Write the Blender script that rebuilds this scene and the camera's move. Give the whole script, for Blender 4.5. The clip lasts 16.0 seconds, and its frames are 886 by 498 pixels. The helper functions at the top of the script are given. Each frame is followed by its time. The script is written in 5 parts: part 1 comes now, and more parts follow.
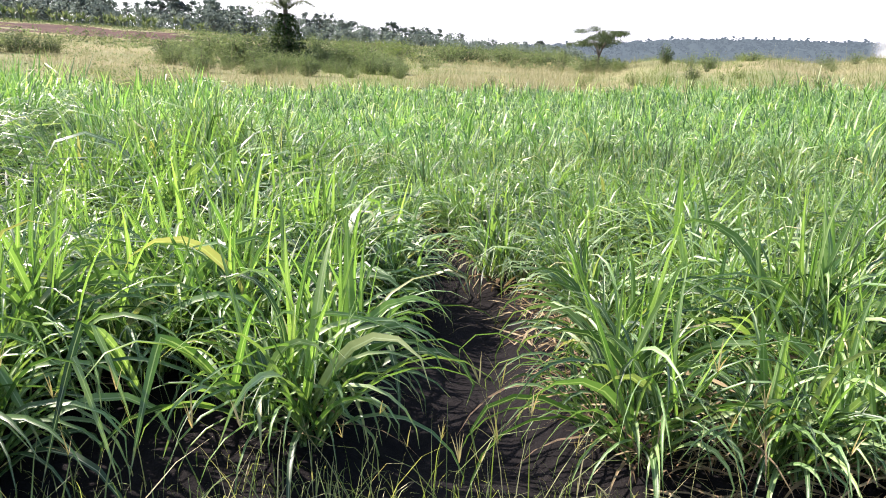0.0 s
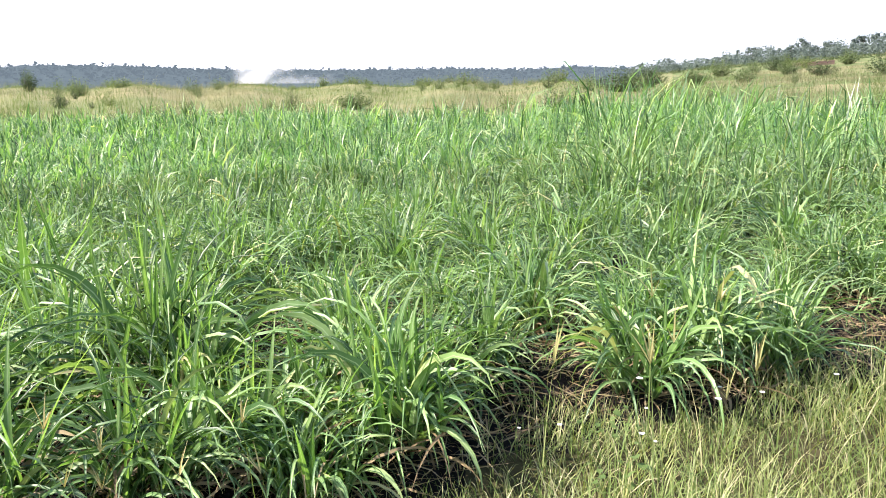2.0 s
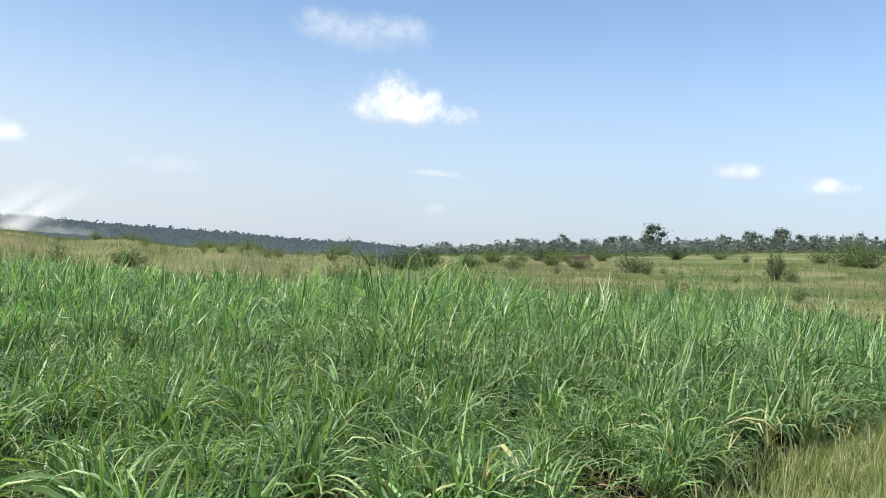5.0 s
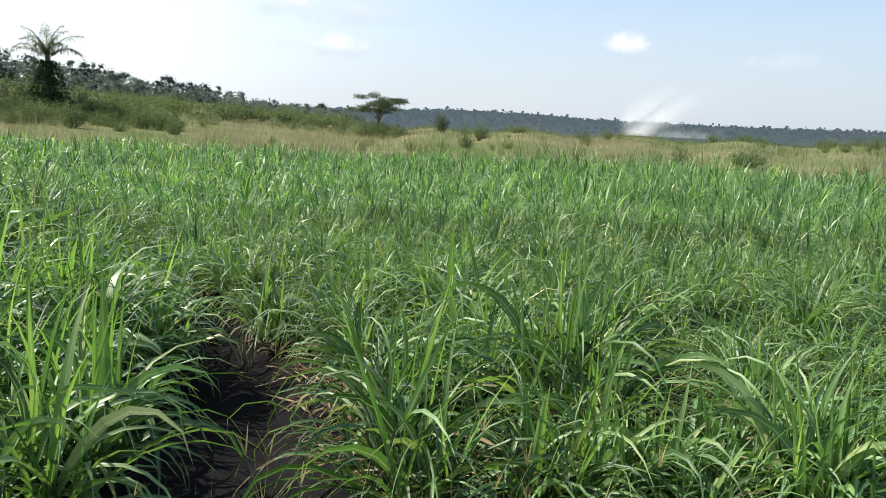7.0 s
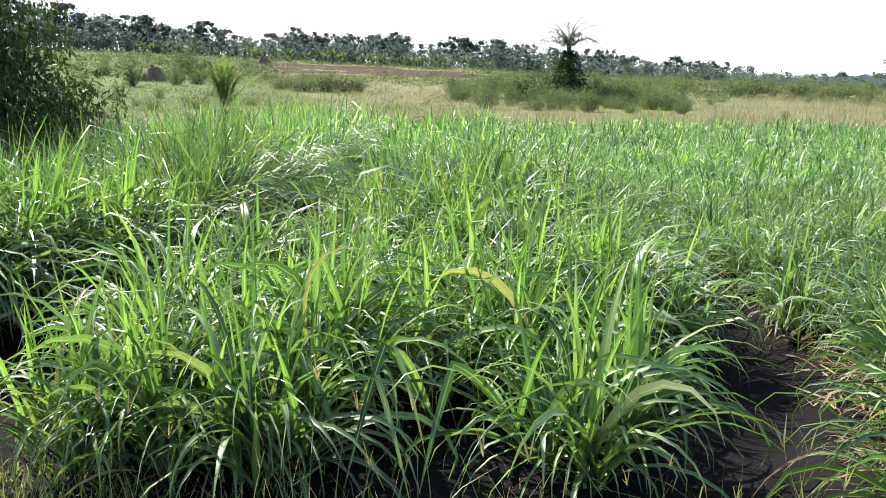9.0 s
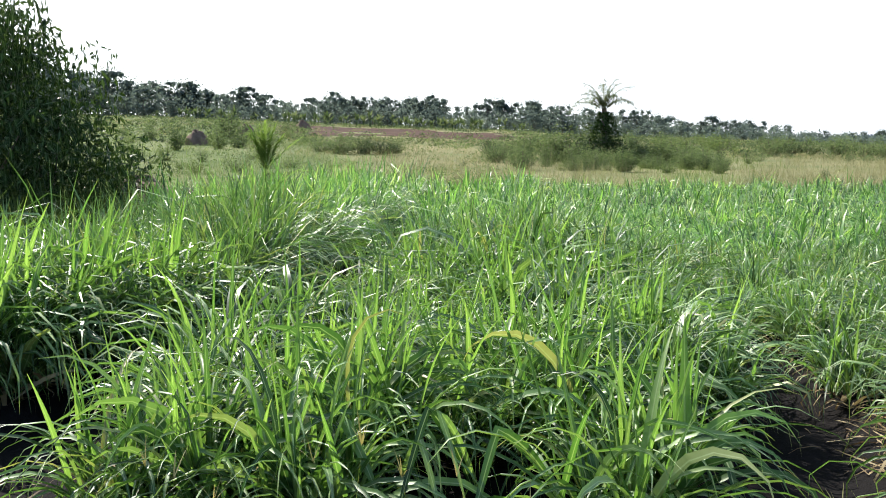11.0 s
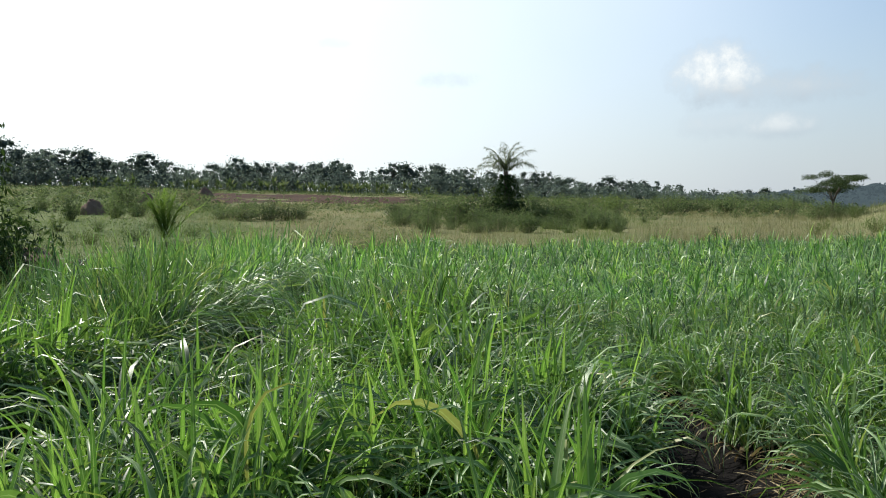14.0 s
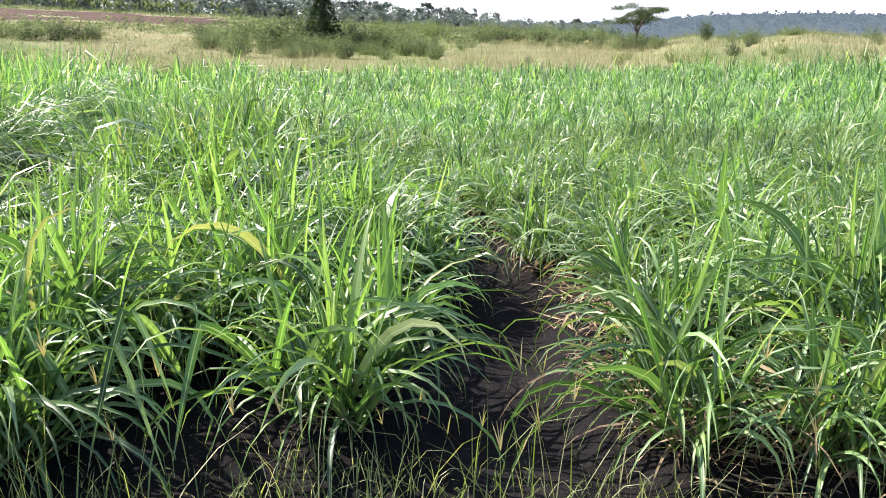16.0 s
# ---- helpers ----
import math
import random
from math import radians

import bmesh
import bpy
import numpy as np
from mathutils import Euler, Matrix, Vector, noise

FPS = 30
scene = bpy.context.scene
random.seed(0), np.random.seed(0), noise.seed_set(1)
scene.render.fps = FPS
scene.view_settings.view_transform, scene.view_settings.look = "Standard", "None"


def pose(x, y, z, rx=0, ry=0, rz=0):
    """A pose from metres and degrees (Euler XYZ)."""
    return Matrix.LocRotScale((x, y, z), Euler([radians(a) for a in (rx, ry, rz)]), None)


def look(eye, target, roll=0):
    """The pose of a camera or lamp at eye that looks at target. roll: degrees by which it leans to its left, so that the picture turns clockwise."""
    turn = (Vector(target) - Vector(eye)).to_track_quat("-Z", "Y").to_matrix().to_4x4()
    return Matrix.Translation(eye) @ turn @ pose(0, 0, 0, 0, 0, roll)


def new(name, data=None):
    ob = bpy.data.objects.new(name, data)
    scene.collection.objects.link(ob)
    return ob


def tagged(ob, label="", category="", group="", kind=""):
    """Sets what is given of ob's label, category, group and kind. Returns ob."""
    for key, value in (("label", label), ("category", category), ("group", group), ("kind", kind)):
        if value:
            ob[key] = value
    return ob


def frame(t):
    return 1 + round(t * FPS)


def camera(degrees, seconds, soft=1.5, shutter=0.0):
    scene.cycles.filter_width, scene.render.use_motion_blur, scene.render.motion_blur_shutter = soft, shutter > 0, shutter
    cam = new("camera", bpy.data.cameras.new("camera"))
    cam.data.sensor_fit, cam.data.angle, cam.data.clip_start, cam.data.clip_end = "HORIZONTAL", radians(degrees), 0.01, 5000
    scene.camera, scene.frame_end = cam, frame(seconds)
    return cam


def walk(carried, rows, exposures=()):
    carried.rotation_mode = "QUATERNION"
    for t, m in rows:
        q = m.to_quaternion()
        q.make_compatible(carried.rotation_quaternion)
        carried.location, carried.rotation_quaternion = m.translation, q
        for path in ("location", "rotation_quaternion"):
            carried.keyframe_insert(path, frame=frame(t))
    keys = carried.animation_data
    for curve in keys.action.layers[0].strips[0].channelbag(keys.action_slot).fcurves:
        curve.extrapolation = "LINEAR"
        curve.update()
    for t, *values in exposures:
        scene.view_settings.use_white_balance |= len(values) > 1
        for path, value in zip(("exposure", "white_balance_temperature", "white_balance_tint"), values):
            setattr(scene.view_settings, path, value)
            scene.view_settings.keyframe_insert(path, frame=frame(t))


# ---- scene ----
cam = camera(56.30, 16.0, 0.95)
# seconds, turn to the right, tilt, lean, east, north, height
ROWS = [
    (0.0, 16.06, -12.79, 0.24, 0.002, 0.054, 1.587),
    (0.5, 29.60, -13.03, -0.15, 0.096, 0.030, 1.589),
    (1.0, 43.15, -12.85, -0.32, 0.159, -0.016, 1.615),
    (1.5, 50.59, -12.21, 0.69, 0.199, -0.055, 1.621),
    (2.0, 56.64, -11.37, 0.61, 0.217, -0.094, 1.628),
    (2.5, 64.13, -10.65, -0.75, 0.242, -0.131, 1.629),
    (3.0, 70.93, -9.04, -1.87, 0.247, -0.159, 1.653),
    (3.2, 73.34, -8.47, -2.42, 0.255, -0.161, 1.660),
    (3.6, 77.12, -6.73, -3.14, 0.233, -0.152, 1.657),
    (4.0, 78.58, -4.15, -3.65, 0.211, -0.144, 1.654),
    (4.4, 77.63, -1.51, -3.97, 0.189, -0.135, 1.651),
    (4.8, 74.21, 0.45, -4.16, 0.167, -0.126, 1.648),
    (5.3, 66.28, 0.80, -4.21, 0.139, -0.115, 1.645),
    (5.5, 62.38, 0.46, -4.52, 0.131, -0.101, 1.642),
    (6.0, 51.45, -1.37, -4.08, 0.100, -0.055, 1.625),
    (6.5, 40.90, -6.01, -3.30, 0.084, 0.017, 1.605),
    (7.0, 31.24, -8.28, -2.47, 0.044, 0.060, 1.594),
    (7.5, 22.42, -9.84, -1.58, 0.020, 0.110, 1.582),
    (8.0, 13.80, -11.10, -0.87, -0.004, 0.107, 1.585),
    (8.5, 6.00, -11.58, -0.35, -0.047, 0.097, 1.587),
    (9.0, -2.78, -10.26, 0.76, -0.081, 0.072, 1.604),
    (9.2, -5.64, -9.64, 0.88, -0.091, 0.061, 1.608),
    (9.6, -9.37, -8.50, 0.95, -0.095, 0.060, 1.611),
    (10.0, -9.99, -7.62, 1.01, -0.098, 0.058, 1.614),
    (10.4, -8.59, -6.93, 1.07, -0.102, 0.057, 1.617),
    (10.8, -6.30, -6.35, 1.15, -0.105, 0.055, 1.620),
    (11.3, -3.88, -5.71, 1.26, -0.110, 0.053, 1.624),
    (11.5, -3.29, -5.49, 1.41, -0.100, 0.053, 1.633),
    (12.0, -2.76, -4.36, 1.52, -0.080, 0.057, 1.639),
    (12.5, 0.08, -3.64, 1.53, -0.071, 0.061, 1.642),
    (13.0, 0.94, -2.42, 1.48, -0.072, 0.067, 1.650),
    (13.5, 1.05, -1.78, 1.96, -0.074, 0.070, 1.645),
    (14.0, 1.27, -1.89, 2.34, -0.072, 0.073, 1.638),
    (14.5, 1.07, -3.45, 2.14, -0.075, 0.078, 1.630),
    (15.0, 2.04, -9.60, 2.31, -0.060, 0.086, 1.617),
    (15.5, 9.70, -14.02, 1.47, -0.027, 0.098, 1.600),
    (16.0, 13.42, -14.04, 1.28, 0.005, 0.094, 1.590),
]
EXPOSURES = [(0.0, 1.62, 6650, 24), (2.0, 1.58, 6550, 20), (3.0, 1.55, 6500, 12), (3.6, 1.3, 6500, 10), (5.3, 0.55, 6500, 10), (6.0, 0.38, 6500, 10), (6.5, 0.45, 6500, 10), (7.0, 0.68, 6500, 10),
             (8.0, 1.15, 6500, 12), (9.0, 1.35, 6500, 13), (11.3, 1.03, 6500, 10), (12.5, 0.62, 6500, 8), (13.5, 0.27, 6500, 6), (14.5, 0.27, 6500, 6),
             (15.0, 0.75, 6500, 12), (15.5, 1.45, 6500, 19), (16.0, 1.6, 6500, 21)]
def aim(turn, tilt, lean, x, y, z):
    """The camera's pose from its turn to the right of north, its tilt and its lean to the right."""
    a, b = radians(turn), radians(tilt)
    way = Vector((math.sin(a) * math.cos(b), math.cos(a) * math.cos(b), math.sin(b)))
    return look((x, y, z), Vector((x, y, z)) + way, -lean)


walk(cam, [(row[0], aim(*row[1:])) for row in ROWS], EXPOSURES)

# ---- light ----
SUN_TURN, SUN_HEIGHT = -44.0, 43.0
sun_way = Vector((math.sin(radians(SUN_TURN)) * math.cos(radians(SUN_HEIGHT)),
                  math.cos(radians(SUN_TURN)) * math.cos(radians(SUN_HEIGHT)), math.sin(radians(SUN_HEIGHT))))
sun = new("sun", bpy.data.lights.new("sun", "SUN"))
sun.data.energy, sun.data.angle, sun.data.color = 5.0, radians(0.6), (1.0, 0.95, 0.86)
sun.matrix_world = look(sun_way * 50, (0, 0, 0))


def link(nt, a, b):
    nt.links.new(a, b)


def node(nt, kind, **values):
    n = nt.nodes.new(kind)
    for key, value in values.items():
        if key == "op":
            n.operation = value
        elif key == "blend":
            n.blend_type = value
        else:
            n.inputs[key.replace("_", " ")].default_value = value
    return n


def calc(nt, op, a, b=None, c=None, clamp=False):
    n = nt.nodes.new("ShaderNodeMath")
    n.operation, n.use_clamp = op, clamp
    for i, v in enumerate((a, b, c)):
        if v is None:
            continue
        if isinstance(v, (int, float)):
            n.inputs[i].default_value = v
        else:
            link(nt, v, n.inputs[i])
    return n.outputs[0]


def dot(nt, v, way):
    n = nt.nodes.new("ShaderNodeVectorMath")
    n.operation = "DOT_PRODUCT"
    link(nt, v, n.inputs[0])
    n.inputs[1].default_value = way
    return n.outputs["Value"]


def mixed(nt, fac, a, b, blend="MIX"):
    n = nt.nodes.new("ShaderNodeMix")
    n.data_type, n.blend_type, n.clamp_factor = "RGBA", blend, True
    for socket, v in ((n.inputs[0], fac), (n.inputs[6], a), (n.inputs[7], b)):
        if isinstance(v, (int, float)):
            socket.default_value = v
        elif isinstance(v, tuple):
            socket.default_value = (*v, 1) if len(v) == 3 else v
        else:
            link(nt, v, socket)
    return n.outputs[2]


def smooth(nt, v, low, high):
    n = nt.nodes.new("ShaderNodeMapRange")
    n.interpolation_type = "SMOOTHSTEP"
    link(nt, v, n.inputs["Value"])
    n.inputs["From Min"].default_value, n.inputs["From Max"].default_value = low, high
    return n.outputs["Result"]


def noise_of(nt, vector, scale, detail=3.0, rough=0.55):
    n = nt.nodes.new("ShaderNodeTexNoise")
    n.inputs["Scale"].default_value, n.inputs["Detail"].default_value, n.inputs["Roughness"].default_value = scale, detail, rough
    if vector is not None:
        link(nt, vector, n.inputs["Vector"])
    return n


# clouds: turn, height, half width, half height in degrees, thickness, whiteness
CLOUDS = [
    (68.6, 10.0, 4.4, 1.1, 1.0, 1.0), (67.0, 10.9, 2.4, 1.6, 1.0, 1.0), (68.6, 10.5, 2.4, 1.3, 1.0, 1.0), (64.8, 15.2, 4.8, 1.3, 0.55, 0.8), (42.6, 6.0, 1.7, 1.0, 0.85, 1.0),
    (70.8, 6.0, 2.2, 0.3, 0.5, 0.9), (70.7, 3.6, 1.2, 0.6, 0.35, 0.9), (90.4, 7.2, 1.9, 0.7, 0.7, 1.0), (96.0, 6.3, 1.8, 0.7, 0.75, 1.0),
    (19.9, 8.8, 3.4, 2.2, 1.0, 1.0), (23.8, 7.6, 4.6, 1.3, 0.8, 0.3), (23.6, 5.3, 2.6, 0.9, 0.65, 1.0), (20.5, 5.6, 3.6, 0.9, 0.4, 0.9), (2.1, 9.6, 2.2, 0.6, 0.35, 0.3),
    (52.5, 4.9, 2.4, 0.8, 0.4, 0.8), (-6.0, 12.3, 1.6, 0.4, 0.25, 0.6)
]


def make_sky():
    world = bpy.data.worlds.new("sky")
    world.use_nodes = True
    scene.world = world
    nt = world.node_tree
    nt.nodes.clear()
    out, back = nt.nodes.new("ShaderNodeOutputWorld"), nt.nodes.new("ShaderNodeBackground")
    sky = nt.nodes.new("ShaderNodeTexSky")
    sky.sky_type, sky.sun_disc = "NISHITA", False
    sky.sun_elevation, sky.sun_rotation = radians(SUN_HEIGHT), radians(SUN_TURN)
    sky.air_density, sky.dust_density, sky.ozone_density = 1.0, 0.6, 2.5
    at = nt.nodes.new("ShaderNodeTexCoord").outputs["Generated"]
    # thin high haze, whiter towards the sun and towards the horizon
    near_sun = smooth(nt, dot(nt, at, sun_way), 0.20, 0.95)
    up = nt.nodes.new("ShaderNodeSeparateXYZ")
    link(nt, at, up.inputs[0])
    low = smooth(nt, up.outputs[2], 0.30, -0.02)
    veil = noise_of(nt, at, 2.2, 4.0)
    veil = calc(nt, "MULTIPLY_ADD", veil.outputs[0], 0.5, 0.75)
    pale = mixed(nt, smooth(nt, dot(nt, at, sun_way), -0.5, 0.25), SKY_FAR, SKY_PALE)
    colour = mixed(nt, calc(nt, "MULTIPLY", calc(nt, "MULTIPLY", low, SKY_LOW), veil), sky.outputs[0], pale)
    haze = calc(nt, "MULTIPLY_ADD", smooth(nt, up.outputs[2], 0.62, 0.22), 0.75, 0.25)
    haze = calc(nt, "MULTIPLY", calc(nt, "MULTIPLY", near_sun, SKY_SUN), haze)
    colour = mixed(nt, calc(nt, "MULTIPLY", haze, veil, clamp=True), colour, SKY_WHITE)
    wobble = noise_of(nt, at, 27.0, 7.0, 0.66).outputs[0]
    cover = None
    shade = None
    for turn, height, wide, tall, thick, white in CLOUDS:
        a, b = radians(turn), radians(height)
        side = (math.cos(a), -math.sin(a), 0)
        top = (-math.sin(a) * math.sin(b), -math.cos(a) * math.sin(b), math.cos(b))
        face = (math.sin(a) * math.cos(b), math.cos(a) * math.cos(b), math.sin(b))
        u = calc(nt, "DIVIDE", dot(nt, at, side), math.sin(radians(wide)))
        v = calc(nt, "DIVIDE", dot(nt, at, top), math.sin(radians(tall)))
        d = calc(nt, "ADD", calc(nt, "MULTIPLY", u, u), calc(nt, "MULTIPLY", v, v))
        d = calc(nt, "MULTIPLY_ADD", calc(nt, "SUBTRACT", wobble, 0.5), 3.7, calc(nt, "SUBTRACT", 1.0, d))
        d = calc(nt, "MULTIPLY", smooth(nt, d, -0.5, 1.6), thick)
        d = calc(nt, "MULTIPLY", d, calc(nt, "GREATER_THAN", dot(nt, at, face), 0.9))
        lit = calc(nt, "MULTIPLY", smooth(nt, v, -0.9, 0.1), calc(nt, "MULTIPLY", d, white))
        cover = d if cover is None else calc(nt, "MAXIMUM", cover, d)
        shade = lit if shade is None else calc(nt, "MAXIMUM", shade, lit)
    cloud = mixed(nt, shade, CLOUD_GREY, CLOUD_WHITE)
    colour = mixed(nt, cover, colour, cloud)
    link(nt, colour, back.inputs["Color"])
    back.inputs["Strength"].default_value = SKY_STRENGTH
    link(nt, back.outputs[0], out.inputs[0])


SKY_STRENGTH, SKY_SUN, SKY_LOW = 0.12, 1.0, 0.92
SKY_FAR = (2.85, 3.3, 3.95)
SKY_PALE, SKY_WHITE, CLOUD_GREY, CLOUD_WHITE = (3.75, 4.1, 4.65), (8.7, 9.0, 9.2), (3.6, 4.1, 4.7), (7.4, 7.4, 7.4)
make_sky()

# ---- materials ----


def material(name):
    m = bpy.data.materials.new(name)
    m.use_nodes = True
    nt = m.node_tree
    return m, nt, nt.nodes["Principled BSDF"], nt.nodes["Material Output"]


def chance(nt):
    """A number of its own for every blade, leaf or piece."""
    a = nt.nodes.new("ShaderNodeNewGeometry").outputs["Random Per Island"]
    b = nt.nodes.new("ShaderNodeObjectInfo").outputs["Random"]
    return calc(nt, "FRACT", calc(nt, "ADD", a, calc(nt, "MULTIPLY", b, 7.31)))


def ramp(nt, fac, stops):
    n = nt.nodes.new("ShaderNodeValToRGB")
    while len(n.color_ramp.elements) < len(stops):
        n.color_ramp.elements.new(0.5)
    for e, (at, c) in zip(n.color_ramp.elements, stops):
        e.position, e.color = at, (*c, 1)
    link(nt, fac, n.inputs[0])
    return n.outputs[0]


def blade_material(name, stops, tip, glow, through_share=0.35, rough=0.42, rib=0.0, patch=0.0, shine=0.25, fade=0.22):
    m, nt, bsdf, out = material(name)
    base = ramp(nt, chance(nt), stops)
    place = nt.nodes.new("ShaderNodeNewGeometry").outputs["Position"]
    if patch:
        big = noise_of(nt, place, patch, 2.0)
        base = mixed(nt, smooth(nt, big.outputs[0], 0.3, 0.7), base, mixed(nt, 1.0, base, (1 - fade * 1.1, 1 - fade, 1 - fade), "MULTIPLY"))
    uv = nt.nodes.new("ShaderNodeUVMap").outputs[0]
    parts = nt.nodes.new("ShaderNodeSeparateXYZ")
    link(nt, uv, parts.inputs[0])
    fleck = noise_of(nt, place, 38.0, 3.0)
    if tip:
        dry = calc(nt, "ADD", calc(nt, "MULTIPLY", fleck.outputs[0], 0.5), parts.outputs[1])
        base = mixed(nt, calc(nt, "MULTIPLY", smooth(nt, dry, 1.12, 1.42), 0.8), base, tip)
    if rib:
        mid = calc(nt, "ABSOLUTE", calc(nt, "SUBTRACT", parts.outputs[0], 0.5))
        base = mixed(nt, calc(nt, "MULTIPLY", smooth(nt, mid, 0.10, 0.03), rib), base, (0.52, 0.60, 0.38))
    base = mixed(nt, calc(nt, "MULTIPLY", smooth(nt, fleck.outputs[0], 0.35, 0.75), 0.3), base, mixed(nt, 1.0, base, (0.7, 0.72, 0.6), "MULTIPLY"))
    link(nt, base, bsdf.inputs["Base Color"])
    bsdf.inputs["Roughness"].default_value = rough
    bsdf.inputs["Specular IOR Level"].default_value = shine
    thin = nt.nodes.new("ShaderNodeBsdfTranslucent")
    link(nt, mixed(nt, 1.0, base, glow, "MULTIPLY"), thin.inputs[0])
    mix = nt.nodes.new("ShaderNodeMixShader")
    mix.inputs[0].default_value = through_share
    link(nt, bsdf.outputs[0], mix.inputs[1])
    link(nt, thin.outputs[0], mix.inputs[2])
    link(nt, mix.outputs[0], out.inputs[0])
    return m


def earth_material(name, stops, scale=1.4, rough=0.95, bump=0.6, fine=24.0):
    m, nt, bsdf, out = material(name)
    place = nt.nodes.new("ShaderNodeNewGeometry").outputs["Position"]
    big, small = noise_of(nt, place, scale, 5.0, 0.65), noise_of(nt, place, fine, 4.0, 0.7)
    mix = calc(nt, "MULTIPLY_ADD", small.outputs[0], 0.45, calc(nt, "MULTIPLY", big.outputs[0], 0.55))
    link(nt, ramp(nt, mix, stops), bsdf.inputs["Base Color"])
    bsdf.inputs["Roughness"].default_value = rough
    bsdf.inputs["Specular IOR Level"].default_value = 0.06
    b = nt.nodes.new("ShaderNodeBump")
    b.inputs["Strength"].default_value, b.inputs["Distance"].default_value = bump, 0.04
    link(nt, mix, b.inputs["Height"])
    link(nt, b.outputs[0], bsdf.inputs["Normal"])
    return m


def bark_material(name, dark, pale):
    m, nt, bsdf, out = material(name)
    at = nt.nodes.new("ShaderNodeTexCoord").outputs["Object"]
    stretch = nt.nodes.new("ShaderNodeMapping")
    stretch.inputs["Scale"].default_value = (9, 9, 2)
    link(nt, at, stretch.inputs[0])
    n = noise_of(nt, stretch.outputs[0], 3.0, 5.0, 0.7)
    link(nt, ramp(nt, n.outputs[0], [(0.3, dark), (0.7, pale)]), bsdf.inputs["Base Color"])
    bsdf.inputs["Roughness"].default_value = 0.9
    b = nt.nodes.new("ShaderNodeBump")
    b.inputs["Strength"].default_value = 0.7
    link(nt, n.outputs[0], b.inputs["Height"])
    link(nt, b.outputs[0], bsdf.inputs["Normal"])
    return m


M_BLADE = blade_material("fodder_grass", [(0.0, (0.023, 0.058, 0.017)), (0.35, (0.078, 0.161, 0.052)), (0.70, (0.161, 0.278, 0.088)), (0.94, (0.237, 0.321, 0.124)), (1.0, (0.410, 0.363, 0.177))],
                         (0.36, 0.32, 0.15), (1.9, 2.2, 0.8), 0.20, 0.45, 0.35, 1.1, 0.38, 0.35)
M_SHOOT = blade_material("fodder_grass_young", [(0.0, (0.069, 0.151, 0.040)), (0.5, (0.134, 0.238, 0.071)), (1.0, (0.211, 0.314, 0.104))],
                         (0.34, 0.34, 0.13), (1.65, 1.85, 0.75), 0.42, 0.42, 0.25, 1.1, 0.35, 0.3)
M_BLADE_FAR = blade_material("fodder_grass_distant", [(0.0, (0.030, 0.073, 0.029)), (0.4, (0.095, 0.200, 0.068)), (0.8, (0.234, 0.372, 0.139)), (1.0, (0.444, 0.475, 0.256))],
                             (0.30, 0.31, 0.14), (1.9, 2.3, 0.85), 0.29, 0.40, 0.0, 1.3, 0.5, 0.3)
M_DEAD = blade_material("dead_leaf", [(0.0, (0.12, 0.08, 0.045)), (0.6, (0.25, 0.185, 0.10)), (1.0, (0.38, 0.31, 0.18))], None, (1.2, 1.1, 0.8), 0.2, 0.7)
M_VERGE = blade_material("verge_grass", [(0.0, (0.102, 0.163, 0.043)), (0.4, (0.205, 0.269, 0.086)), (0.75, (0.326, 0.350, 0.151)), (1.0, (0.512, 0.461, 0.292))],
                         (0.42, 0.36, 0.16), (1.7, 1.7, 0.8), 0.35, 0.5, 0.0, 1.4, 0.25, 0.3)
M_WILD = blade_material("wild_grass_dry", [(0.0, (0.180, 0.185, 0.097)), (0.5, (0.248, 0.242, 0.131)), (1.0, (0.324, 0.304, 0.175))],
                        None, (1.05, 1.05, 0.9), 0.5, 0.9, 0.0, 0.2, 0.05, 0.3)
M_WILD_GREEN = blade_material("wild_grass_green", [(0.0, (0.11, 0.16, 0.048)), (0.5, (0.16, 0.215, 0.068)), (1.0, (0.225, 0.27, 0.095))],
                              None, (1.05, 1.05, 0.9), 0.5, 0.9, 0.0, 0.2, 0.05, 0.4)
# wood leaves paled to blue-grey: distance haze put into the colour
M_WOOD_HAZED = blade_material("hazed_wood_leaves", [(0.0, (0.120, 0.150, 0.140)), (0.5, (0.150, 0.188, 0.165)), (1.0, (0.185, 0.226, 0.188))], None, (1.05, 1.08, 0.98), 0.48, 0.7, 0.0, 0.15, shine=0.03)
M_BUSH = blade_material("bush_leaves", [(0.0, (0.085, 0.12, 0.055)), (0.5, (0.135, 0.18, 0.08)), (1.0, (0.21, 0.25, 0.125))], None, (1.1, 1.15, 0.85), 0.47, 0.6, 0.0, 0.3, shine=0.03)
M_BUSH_DARK = blade_material("dark_bush_leaves", [(0.0, (0.045, 0.068, 0.034)), (0.5, (0.075, 0.105, 0.052)), (1.0, (0.12, 0.155, 0.08))], None, (1.2, 1.25, 0.8), 0.35, 0.6, 0.0, 0.3, shine=0.05)
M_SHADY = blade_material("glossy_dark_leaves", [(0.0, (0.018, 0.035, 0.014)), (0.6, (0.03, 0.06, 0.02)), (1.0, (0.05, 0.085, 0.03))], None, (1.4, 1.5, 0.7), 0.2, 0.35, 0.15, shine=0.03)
M_PALM = blade_material("palm_fronds", [(0.0, (0.075, 0.10, 0.065)), (0.6, (0.115, 0.145, 0.09)), (1.0, (0.17, 0.185, 0.12))], None, (1.3, 1.3, 0.8), 0.40, 0.5, shine=0.03)
M_YOUNG = blade_material("young_palm_fronds", [(0.0, (0.12, 0.185, 0.055)), (1.0, (0.20, 0.28, 0.09))], None, (1.3, 1.35, 0.8), 0.5, 0.6, shine=0.03)
